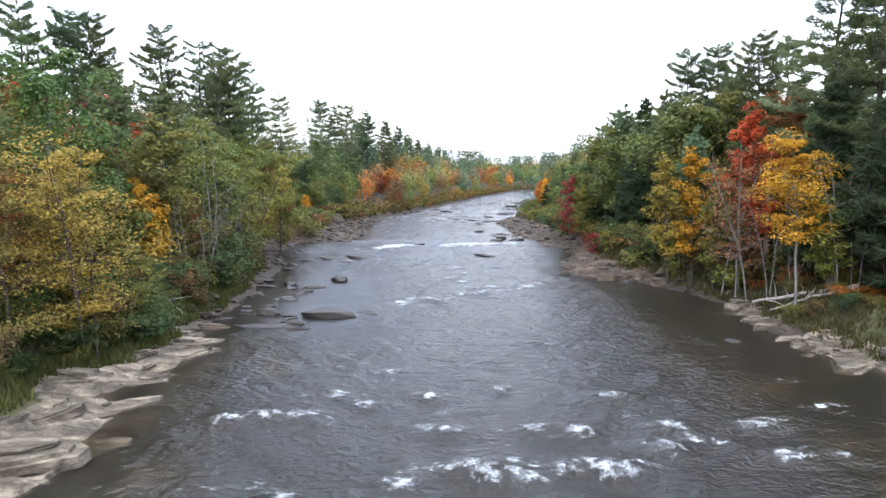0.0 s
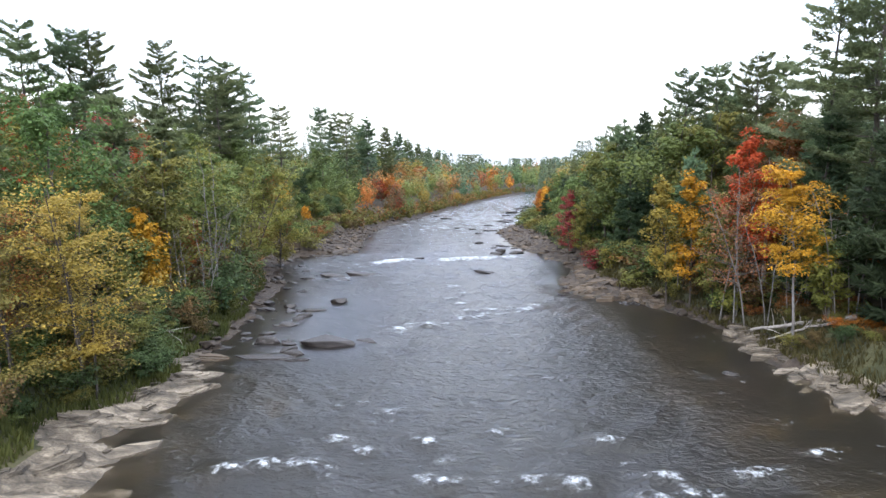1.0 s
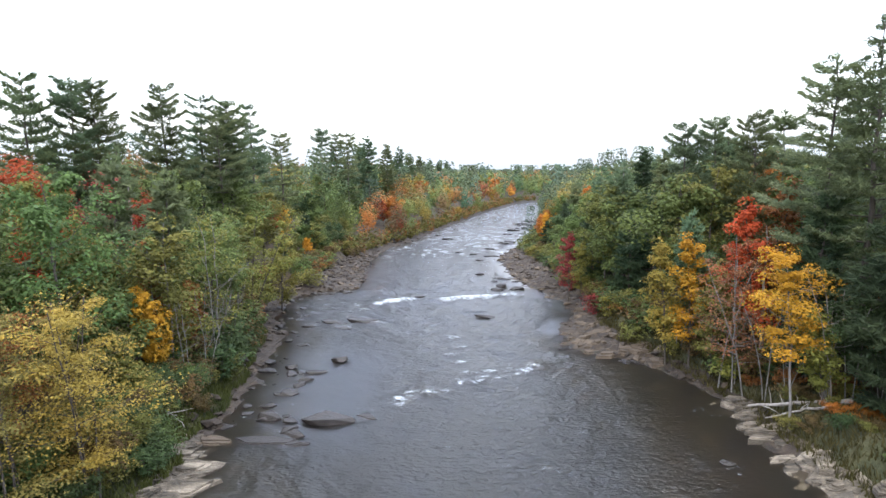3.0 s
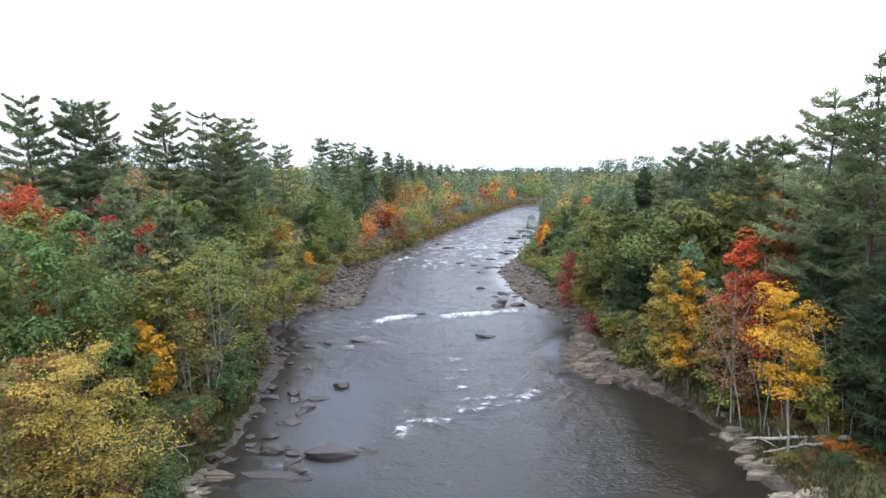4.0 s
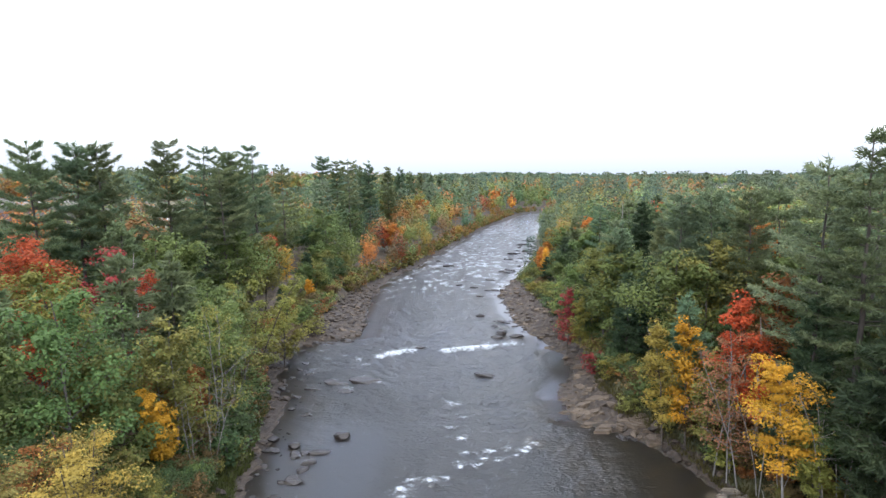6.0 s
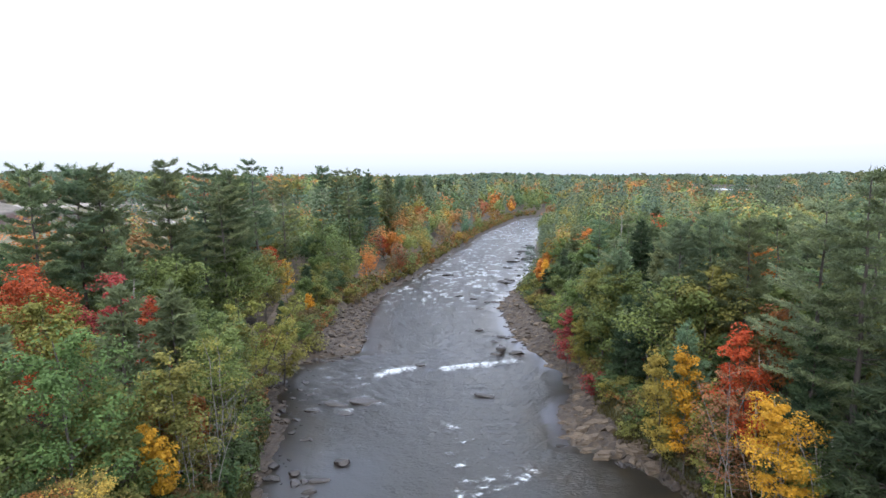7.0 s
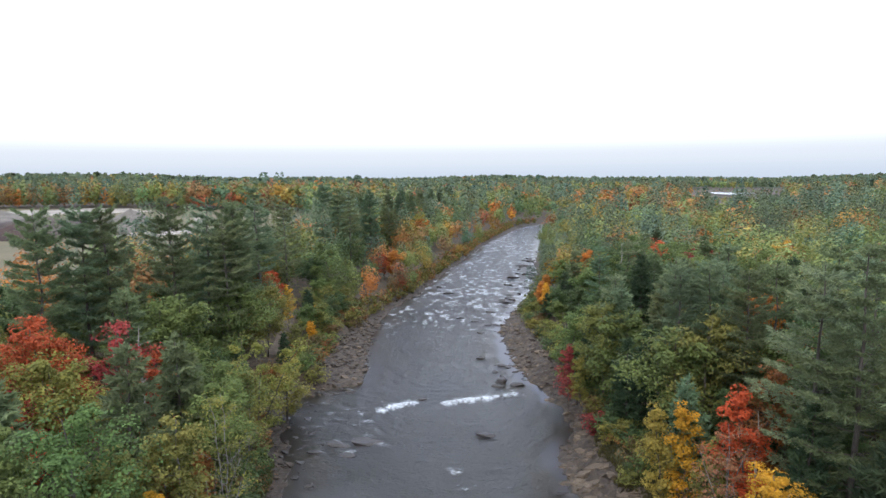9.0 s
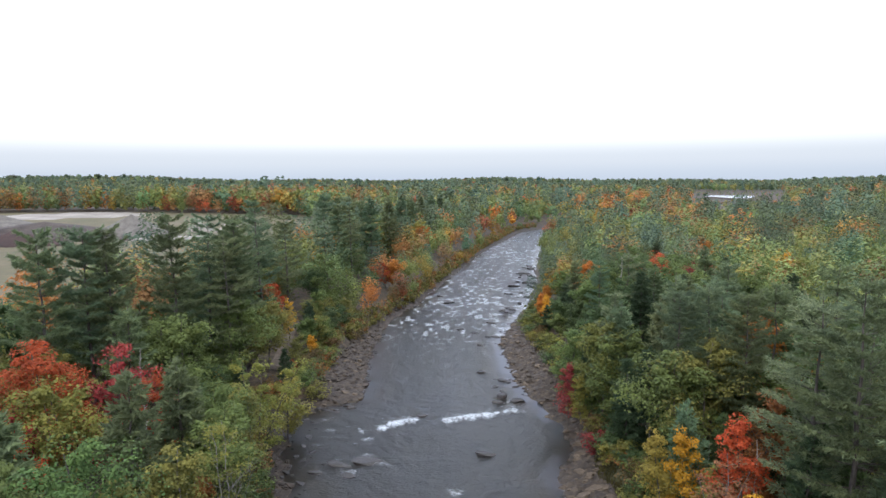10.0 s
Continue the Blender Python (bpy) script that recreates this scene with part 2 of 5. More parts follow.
def fbm(x, y, k=0, octaves=4):
    s, amp, tot = 0.0, 1.0, 0.0
    for o in range(octaves):
        s = s + amp * vnoise(x * 2 ** o, y * 2 ** o, k + o)
        tot += amp
        amp *= 0.5
    return s / tot


def edges(y):
    """Both shores with a ragged edge."""
    rag = (fbm(y * 0.35, y * 0 + 3.3, 11, 3) - 0.5) * 2.4
    rag2 = (fbm(y * 0.35, y * 0 + 9.1, 17, 3) - 0.5) * 2.4
    return table(SHORE_L, y) + rag, table(SHORE_R, y) + rag2


def smooth(a, b, v):
    t = np.clip((v - a) / (b - a), 0, 1)
    return t * t * (3 - 2 * t)


CLEARING = ((-64, 300), (-62, 210), (-64, 150), (-78, 106), (-320, 100), (-560, 190), (-560, 560), (-330, 562), (-130, 520), (-88, 420))


def inside(poly, x, y):
    hit = np.zeros(np.shape(x), bool)
    for (x0, y0), (x1, y1) in zip(poly, poly[1:] + poly[:1]):
        cross = ((y0 > y) != (y1 > y)) & (x < (x1 - x0) * (y - y0) / (y1 - y0 + 1e-9) + x0)
        hit ^= cross
    return hit


def land(x, y):
    """Height of the ground and its kind: 0 river bed, 1 rock, 2 turf, 3 forest floor, 4 field, 5 sand, 6 far woods, 7 rubble, 8 shallow bed."""
    x, y = np.asarray(x, float), np.asarray(y, float)
    el, er = edges(y)
    left = x < (el + er) / 2
    d = np.where(left, el - x, x - er)
    shelf = np.where(left, table(SHELF_L, y), table(SHELF_R, y)) * (0.75 + 0.5 * vnoise(x * 0.25, y * 0.25, 5))
    # rock shelf in low steps that dip across the stream
    dip = d * 0.9 + (fbm(x * 0.5, y * 0.22, 21) - 0.5) * 3.0
    steps = (np.floor(dip / 0.7) + smooth(0.55, 1.0, np.mod(dip, 0.7) / 0.7)) * 0.7
    ledge = np.clip(0.06 + 0.16 * steps, -0.2, 0.95) + (fbm(x * 1.3, y * 1.3, 31, 3) - 0.5) * 0.30
    # tilted beds whose broken edges run along the strike
    strike = np.where(left, 0.85, 0.44)
    across = np.cos(strike) * y - np.sin(strike) * x
    q = across / 1.25 + 1.5 * (fbm(x * 0.22, y * 0.22, 23, 3) - 0.5)
    tooth = np.mod(q, 1.0)
    bed_cut = 0.35 + 0.65 * vnoise(np.floor(q) * 3.7, (np.cos(strike) * x + np.sin(strike) * y) * 0.35, 27)
    ledge = ledge + 0.42 * bed_cut * (np.minimum(tooth / 0.85, (1 - tooth) / 0.15) - 0.55) * smooth(0.0, 1.2, d) * (1 - 0.5 * smooth(36, 44, y) * left)
    ledge = np.minimum(ledge, d * 0.9 + 0.05)
    bank = 0.8 + 1.3 * smooth(0, 2.2, d - shelf) + 1.3 * smooth(1.5, 12, d - shelf) + (fbm(x * 0.12, y * 0.12, 41) - 0.5) * 0.9 * smooth(0, 10, d - shelf)
    dry = np.where(d < shelf, ledge, np.maximum(bank - 0.25 * (1 - smooth(0, 2, d - shelf)), 0.5) + (fbm(x * 0.9, y * 0.9, 44, 3) - 0.5) * 0.3)
    bed = -np.clip(0.10 - d * 0.085, 0.05, 1.3) + (fbm(x * 0.6, y * 0.35, 51) - 0.5) * 0.35
    bed = np.minimum(bed, -0.02)
    z = np.where(d > 0, dry, bed)
    r = np.hypot(x, y)
    a = np.arctan2(x, y)
    ridge = 12 + 20 * smooth(0.05, -0.6, a) - 6 * smooth(0.1, 0.5, a) + 4 * np.sin(a * 9 + 1) + 3 * np.sin(a * 23)
    z = z + np.where(d > 20, ridge * smooth(900, 2300, r) + 5 * smooth(300, 700, r) * fbm(x / 260, y / 260, 61, 2), 0)
    rubble = np.where(left, y > 38, y > 40) | (fbm(x * 0.3, y * 0.3, 77, 3) > 0.62)
    kind = np.where(d <= 0, 0, np.where(d < shelf, np.where(rubble, 7, 1), np.where((d < shelf + 2.5 + 3 * vnoise(x * 0.2, y * 0.2, 8)) & (y < 70), 2, 3)))
    field = inside(CLEARING, x, y)
    kind = np.where((d <= 0) & (bed > np.where((~left) & (y < 55), -0.85, -0.45) + 0.25 * (vnoise(x * 0.5, y * 0.3, 19) - 0.5)), 8, kind)
    kind = np.where(field, 4, kind)
    wander = 0.5 * (fbm(x / 22, y / 14, 73, 3) - 0.5)
    sandy = (((x + 330) / 62) ** 2 + ((y - 512) / 40) ** 2 + wander < 1) | (((x + 178) / 46) ** 2 + ((y - 325) / 17) ** 2 + wander < 1) | (((x + 262) / 48) ** 2 + ((y - 372) / 24) ** 2 + wander < 1)
    sandy &= field
    kind = np.where(sandy, 5, kind)
    kind = np.where(r > 1500, 6, kind)
    return z, kind


def ground_z(x, y):
    return float(land(np.array([x]), np.array([y]))[0][0])


def stretch(core0, core1, step, far0, far1, grow):
    """Grid lines: even in the core, ever wider beyond it."""
    mid = list(np.arange(core0, core1 + step / 2, step))
    up, s = [mid[-1]], step
    while up[-1] < far1:
        s *= grow
        up.append(up[-1] + s)
    dn, s = [mid[0]], step
    while dn[-1] > far0:
        s *= grow
        dn.append(dn[-1] - s)
    return np.array(dn[:0:-1] + mid + up[1:])


def mesh_of(name, verts, faces, materials, index=None, shade=False):
    """A mesh from arrays of points and of equal-sided faces."""
    verts, faces = np.asarray(verts, np.float32), np.asarray(faces, np.int32)
    me = bpy.data.meshes.new(name)
    n, k = faces.shape
    me.vertices.add(len(verts))
    me.vertices.foreach_set("co", verts.ravel())
    me.loops.add(n * k)
    me.loops.foreach_set("vertex_index", faces.ravel())
    me.polygons.add(n)
    me.polygons.foreach_set("loop_start", np.arange(n, dtype=np.int32) * k)
    for m in materials:
        me.materials.append(m)
    if index is not None:
        me.polygons.foreach_set("material_index", np.asarray(index, np.int32))
    me.update(calc_edges=True)
    me.validate()
    if shade:
        me.polygons.foreach_set("use_smooth", np.ones(len(me.polygons), bool))
    return me


def grid_faces(nx, ny):
    i = np.arange(nx - 1)[None, :] + np.arange(ny - 1)[:, None] * nx
    i = i.ravel()
    return np.stack([i, i + 1, i + 1 + nx, i + nx], 1)


# ---- ground ----
gx = stretch(-27, 26, 0.30, -3600, 3600, 1.075)
gy = np.concatenate([stretch(15, 44, 0.22, -900, 44, 1.06), stretch(44.4, 110, 0.4, 44.4, 4200, 1.045)])
GX, GY = np.meshgrid(gx, gy)
GZ, GK = land(GX.ravel(), GY.ravel())
gf = grid_faces(len(gx), len(gy))
kinds = GK[gf[:, 0]]
ground_mesh = mesh_of("ground", np.stack([GX.ravel(), GY.ravel(), GZ], 1), gf, [M_BED, M_ROCK, M_GRASSY, M_LITTER, M_FIELD, M_SAND, M_FAR, M_RUBBLE, M_SHALLOW], kinds, True)
ground_mesh.polygons.foreach_set("use_smooth", ~np.isin(kinds, (1, 7)))
tagged(new("ground", ground_mesh), "wooded river valley ground with rocky shores and leaf litter", "ground", kind="structure")

# ---- river ----
# breaking crests: across, along the stream
SPOTS_NEAR = ((-5.2, 29.3), (-2.6, 28.4), (-3.2, 24.5), (-4.7, 25.4), (-6.9, 23.0), (-5.6, 23.0), (-8.3, 22.7), (2.2, 26.1), (6.8, 25.1), (4.7, 21.6), (3.1, 21.7), (0.0, 21.7), (0.8, 18.5), (2.4, 18.2), (3.5, 18.6), (5.0, 18.7), (6.1, 19.1),
              (7.5, 20.3), (8.7, 21.0), (8.2, 22.0), (11.3, 22.2), (12.1, 22.6), (15.0, 24.2), (13.1, 19.9), (11.3, 19.8), (-1.4, 17.8), (-4.8, 17.3), (-0.7, 25.1), (2.1, 19.0), (4.5, 18.9), (0.3, 18.7), (1.2, 18.2), (5.6, 18.7))
SPOTS_MID = ((-3.3, 44.5), (-2.6, 46.0), (-1.2, 45.6), (0.2, 46.4), (1.2, 48.2), (2.0, 50.6), (3.2, 49.6), (4.6, 49.2), (6.2, 50.2), (7.2, 51.8), (5.6, 51.4), (1.4, 53.6),
             (0.6, 56.2), (1.8, 58.5), (7.9, 52.2), (0.9, 62.0), (2.6, 48.4), (3.8, 50.8), (6.8, 50.9), (-3.0, 43.2))
SPOTS_FAR = ((-8.6, 79.6), (-7.8, 80.4), (-7.2, 80.8), (-6.4, 81.2), (-5.8, 81.6), (-4.8, 82.0), (0.2, 82.0), (1.0, 82.3), (1.8, 82.6), (2.6, 82.9), (3.4, 83.1), (4.4, 83.4), (5.6, 83.8), (7.0, 84.4), (8.4, 85.0), (9.6, 85.6))
SPOTS_SIDE = ((-10.2, 76.0), (-11.6, 74.5), (-9.6, 71.5), (-13.0, 70.0), (-15.5, 78.5), (-17.0, 82.5), (-13.2, 80.0), (-16.4, 74.0), (-7.6, 69.0), (-11.0, 67.0), (-11.2, 78.6), (-14.2, 76.4))


def water_fields(X, Y, el, er):
    foam, lift = np.zeros_like(X), np.zeros_like(X)
    rs = np.random.RandomState(9)
    rows = Y[:, 0]
    for spots, wide, long, high, gain in ((SPOTS_NEAR, 0.58, 0.30, 0.20, 0.74), (SPOTS_MID, 0.62, 0.42, 0.13, 0.8), (SPOTS_FAR, 1.05, 1.1, 0.14, 1.0), (SPOTS_SIDE, 0.8, 0.4, 0.08, 0.75)):
        for sx, sy in spots:
            a, b = np.searchsorted(rows, (sy - 3.5, sy + 3.5))
            x, y = X[a:b], Y[a:b]
            f = rs.uniform(0.55, 1.35)
            bow = 0.22 * ((x - sx) / wide) ** 2 * long
            hump = np.exp(-((x - sx) / (1.5 * wide * f)) ** 2 - ((y - sy - 0.15) / (0.5 * f)) ** 2)
            lift[a:b] += high * f * hump - 0.5 * high * np.exp(-((x - sx) / (1.6 * wide * f)) ** 2 - ((y - sy + 0.75) / 0.45) ** 2)
            g = gain * np.exp(-((x - sx) / (wide * f)) ** 2 - ((y - sy - bow) / (long * f)) ** 2)
            # lace torn off the crest, trailing behind it
            for _ in range(6):
                ox, oy, q = rs.normal(0, 1.0 * wide), rs.uniform(-0.3, 2.2) * long, rs.uniform(0.12, 0.34)
                g = np.maximum(g, gain * rs.uniform(0.4, 0.85) * np.exp(-((x - sx - ox) / (1.7 * q)) ** 2 - ((y - sy - oy) / q) ** 2))
            foam[a:b] = np.maximum(foam[a:b], g)
    # broken water above the ledge and in the long riffle beyond
    riffle = smooth(84, 98, Y) * (1 - 0.6 * smooth(300, 420, Y))
    patch = fbm(X * 0.85, Y * 0.55, 81, 4)
    foam = np.maximum(foam, 0.62 * riffle * smooth(0.50, 0.68, patch) * smooth(100, 140, Y) + 0.2 * riffle * smooth(0.52, 0.75, patch))
    crest = fbm(X * 0.55, Y * 0.8, 83, 3)
    foam = np.maximum(foam, 0.30 * smooth(0.67, 0.78, crest) * smooth(0, 5, X - el) * smooth(0, 8, er - X) * (1 - smooth(60, 75, Y)))
    return foam, lift


def crests(x, y, k):
    """Ridged noise: sharp crests and round troughs, -0.5 to 0.5."""
    return 0.5 - np.abs(2 * vnoise(x, y, k) - 1)


def river():
    ys = np.concatenate([np.arange(-400, -40, 12.0), np.arange(-40, 12, 2.0), np.arange(12, 34, 0.13), np.arange(34, 60, 0.19), np.arange(60, 96, 0.28), np.arange(96, 200, 0.6), np.arange(200, 560, 2.0)])
    us = np.linspace(0, 1, 250)
    el, er = edges(ys)
    el, er = el - 4.5, er + 4.5
    X = el[:, None] + (er - el)[:, None] * us[None, :]
    Y = np.repeat(ys[:, None], len(us), 1)
    foam, lift = water_fields(X, Y, el[:, None], er[:, None])
    side = smooth(0.0, 4.5, X - el[:, None] - 4.5) * smooth(0.0, 13.0 - 9.5 * smooth(46, 57, Y), er[:, None] - X - 4.5) ** 1.5
    calm = 1 - 0.72 * smooth(32, 39, Y) * smooth(62, 54, Y) * smooth(-2, -7, X)
    rough = (0.05 + 0.95 * side) * calm
    # the chop runs across the stream and bends along the shores
    bend = 0.55 * smooth(4, 14, X) - 0.35 * smooth(-3, -10, X)
    u = X + 1.1 * (fbm(X * 0.25, Y * 0.25, 91, 2) - 0.5)
    v = Y - bend * (X - 4) + 1.6 * (fbm(X * 0.3 + 9, Y * 0.3, 92, 2) - 0.5)
    w = 0.20 * crests(u * 0.36, v * 0.52, 93) + 0.085 * crests(u * 0.85 + 3, v * 1.25, 94) + 0.042 * crests(u * 1.7, v * 2.5 + 5, 95)
    w += 0.016 * crests(u * 3.3, v * 4.6, 96)
    w *= 1 - 0.6 * smooth(90, 130, Y)
    Z = w * rough + lift + 0.02
    me = mesh_of("water", np.stack([X.ravel(), Y.ravel(), Z.ravel()], 1), grid_faces(len(us), len(ys)), [M_WATER], None, True)
    for name, field in (("foam", foam), ("ripple", (0.03 + 0.97 * rough) * (1 + 0.3 * smooth(90, 130, Y)) * (1 + 0.6 * np.clip(foam, 0, 1)))):
        me.attributes.new(name, "FLOAT", "POINT").data.foreach_set("value", field.ravel().astype(np.float32))
    ob = tagged(new("water", me), "dark rippled river water with white foam over ledges", "river", kind="structure")
    ob.visible_shadow = False


river()

# ---- rocks ----


def hull_rock(seed, n=16, flat=1.0, bevel=0.06):
    """An angular stone: the bevelled hull of a cloud of points, about 1 across, its foot at 0."""
    rng = random.Random(seed)
    bm = bmesh.new()
    for _ in range(n):
        a, b = rng.uniform(0, 6.283), rng.uniform(-1, 1)
        r = math.sqrt(max(0, 1 - b * b)) ** 0.55
        bm.verts.new((0.5 * r * math.cos(a), 0.5 * r * math.sin(a), flat * (0.32 * b + 0.18)))
    res = bmesh.ops.convex_hull(bm, input=bm.verts)
    junk = [v for v in bm.verts if not v.link_faces]
    bmesh.ops.delete(bm, geom=junk, context="VERTS")
    bmesh.ops.bevel(bm, geom=bm.edges[:], offset=bevel, segments=1, affect="EDGES", clamp_overlap=True)
    me = bpy.data.meshes.new("rock")
    bm.to_mesh(me)
    bm.free()
    return me


def layered_rock(seed):
    """A ledge stone: two or three beds with broken straight edges, each set back on the one below."""
    rng = random.Random(seed)
    bm = bmesh.new()
    n = rng.choice((6, 7, 8))
    angs = sorted((k + rng.uniform(-0.35, 0.35)) * 6.283 / n for k in range(n))
    rads = [rng.uniform(0.36, 0.56) for _ in angs]
    z, shrink, ox, oy = -0.25, 1.0, 0.0, 0.0
    for bed in range(rng.choice((2, 3))):
        up = rng.uniform(0.10, 0.2) + (0.25 if bed == 0 else 0)
        low = [bm.verts.new((ox + r * shrink * math.cos(a), oy + r * shrink * math.sin(a), z)) for a, r in zip(angs, rads)]
        dip = rng.uniform(-0.06, 0.06)
        high = [bm.verts.new((v.co.x * 0.97, v.co.y * 0.97, z + up + dip * v.co.x + rng.uniform(-0.02, 0.02))) for v in low]
        for k in range(n):
            bm.faces.new((low[k], low[(k + 1) % n], high[(k + 1) % n], high[k]))
        bm.faces.new(high)
        z += up - 0.02
        shrink *= rng.uniform(0.62, 0.86)
        ox, oy = ox + rng.uniform(-0.10, 0.10), oy + rng.uniform(-0.10, 0.10)
        rads = [r * rng.uniform(0.85, 1.15) for r in rads]
    me = bpy.data.meshes.new("rock")
    bm.to_mesh(me)
    bm.free()
    return me


BLOCKS = [hull_rock(i, 17, 1.0, 0.03) for i in range(8)]
SLABS = [layered_rock(20 + i) for i in range(10)]
STONES = {}


def stone(kind, i, mat):
    key = (kind, i, mat.name)
    if key not in STONES:
        me = (BLOCKS if kind == "boulder" else SLABS)[i].copy()
        me.materials.append(mat)
        STONES[key] = me
    return STONES[key]


FAR_STONES = {}


def put_rock(kind, x, y, sx, sy, sz, rng, mat, label, group, z=None, turn=None):
    """One stone as a thing of its own; those of the far shores are kept to be joined."""
    me = stone(kind, rng.randrange(8), mat)
    z = ground_z(x, y) if z is None else z
    turn = rng.uniform(0, 6.283) if turn is None else turn
    m = Matrix.LocRotScale((x, y, z - 0.12 * sz), Euler((rng.uniform(-0.12, 0.12), rng.uniform(-0.12, 0.12), turn)), (sx, sy, sz))
    if (y > 58 and "stones on" in group) or y > 150 or (max(sx, sy) < 0.62 and y > 44):
        FAR_STONES.setdefault(mat.name, []).append((me, m))
        return
    ob = new("boulder" if kind == "boulder" else "flat_rock", me)
    ob.matrix_world = m
    tagged(ob, label, "rock", group)


def join_far_stones():
    for name, rows in FAR_STONES.items():
        bm = bmesh.new()
        for me, m in rows:
            n = len(bm.verts)
            bm.from_mesh(me)
            bm.verts.ensure_lookup_table()
            bmesh.ops.transform(bm, matrix=m, verts=bm.verts[n:])
        out = bpy.data.meshes.new("shore_stones")
        bm.to_mesh(out)
        bm.free()
        out.materials.append(bpy.data.materials[name])
        tagged(new("shore_stones", out), "brown angular stones along the river shore", "stones", kind="stuff")


rng = random.Random(5)
# stones that stand in the stream: x, y, across, along, height
STREAM_A = ((-7.8, 40.6, 3.6, 1.7, 1.1), (-11.9, 41.2, 1.7, 1.2, 0.9), (-9.5, 38.4, 1.8, 1.0, 0.5), (-9.4, 54.2, 1.5, 1.3, 1.1), (-13.3, 52.3, 1.1, 1.0, 0.8), (-10.8, 51.0, 1.9, 0.8, 0.5),
            (-11.9, 45.9, 1.6, 1.1, 0.6), (-9.4, 69.6, 4.0, 2.2, 0.9), (-12.4, 69.0, 3.4, 1.8, 0.6), (4.6, 71.6, 2.6, 1.4, 0.6), (8.4, 91.0, 1.5, 1.4, 1.6), (10.6, 89.4, 2.2, 1.4, 0.9),
            (7.6, 89.0, 1.8, 1.1, 0.6), (5.8, 103.2, 1.6, 1.2, 0.7))
STREAM_B = ((6.8, 120.6, 1.7, 1.3, 0.7), (10.4, 127.0, 2.2, 1.5, 0.6), (6.0, 130.6, 1.6, 1.2, 0.6), (10.3, 139.4, 2.6, 1.5, 0.8), (15.8, 151.0, 3.4, 2.2, 0.9), (0.5, 163.4, 3.2, 1.8, 0.8),
            (-1.9, 173.2, 2.4, 1.5, 0.7), (20.9, 189.2, 4.6, 3.0, 1.0), (26.8, 214.5, 5.0, 3.0, 1.1), (-11.2, 66.2, 2.4, 1.2, 0.5), (-15.0, 67.0, 1.8, 1.0, 0.5), (7.6, 95.5, 1.4, 1.0, 0.6),
            (9.2, 99.0, 1.7, 1.2, 0.6), (-12.7, 43.4, 1.3, 0.9, 0.4), (-5.2, 41.2, 1.8, 0.9, 0.4), (16.3, 34.3, 0.9, 0.7, 0.3), (-3.6, 83.8, 1.8, 1.0, 0.5))
for x, y, a, b, c in STREAM_A + STREAM_B:
    put_rock("boulder", x, y, a * 1.1, b * 1.2, c * 1.35, rng, M_WET, "dark wet boulder standing in the river" if c > 0.75 else "low dark wet rock breaking the river surface", "rocks in the river", 0.0, rng.uniform(-0.3, 0.3))


for k in range(46):
    y = rng.uniform(93, 235)
    x = float(edges(np.array([y]))[1][0]) - abs(rng.gauss(0, 3.2)) - 0.4
    a = rng.uniform(0.7, 2.4) * (1 + (y - 93) / 200)
    put_rock("boulder", x, y, a, a * 0.7, a * 0.55, rng, M_WET, "dark wet boulder standing in the river", "rocks in the river", -0.05)


# low wet slabs that run out from the shore, and small stones in the slack water below
for x, y, a, b, c in ((-11.6, 37.6, 5.2, 1.7, 0.42), (-14.4, 37.4, 3.6, 1.6, 0.6), (-9.3, 37.0, 2.4, 1.0, 0.3), (14.0, 56.6, 3.6, 1.1, 0.5), (12.6, 59.8, 3.2, 1.0, 0.5), (13.4, 63.6, 3.8, 1.2, 0.55), (11.2, 57.6, 1.8, 0.7, 0.35)):
    put_rock("slab", x, y, a, b, c, rng, M_WET if c < 0.5 else M_TAN, "low wet rock slab running out from the shore", "slabs on the shore", 0.0, rng.uniform(0.1, 0.5) if x > 0 else rng.uniform(-0.15, 0.15))
for x, y, a, b, c in ((-13.6, 31.4, 3.6, 1.9, 0.7), (-14.2, 32.6, 2.2, 1.3, 0.6), (-13.6, 27.6, 3.4, 1.5, 0.6)):
    put_rock("slab", x, y, a, b, c, rng, M_ROCK, "pale layered rock slab on the river shore", "slabs on the shore", 0.05, 0.5)
for k in range(60):
    y = 39 + 45 * rng.random() ** 1.2
    x = float(edges(np.array([y]))[0][0]) + abs(rng.gauss(0, 2.4)) + 0.2
    a = 0.25 + 0.9 * rng.random() ** 2
    put_rock("boulder", x, y, a * 1.4, a, a * 0.7, rng, M_WET, "small dark wet stone in the slack water", "rocks in the river", -0.03)

for k in range(46):
    u = rng.random()
    a = 0.35 + 1.1 * rng.random() ** 2
    put_rock("boulder", -21.5 + 8.6 * u + rng.gauss(0, 0.5), 86.2 + 2.2 * u - abs(rng.gauss(0, 1.3)), a * 1.4, a, a * 0.7, rng, M_WET if rng.random() < 0.6 else M_RUBBLE, "dark wet boulder standing in the river", "rocks in the river", -0.03)


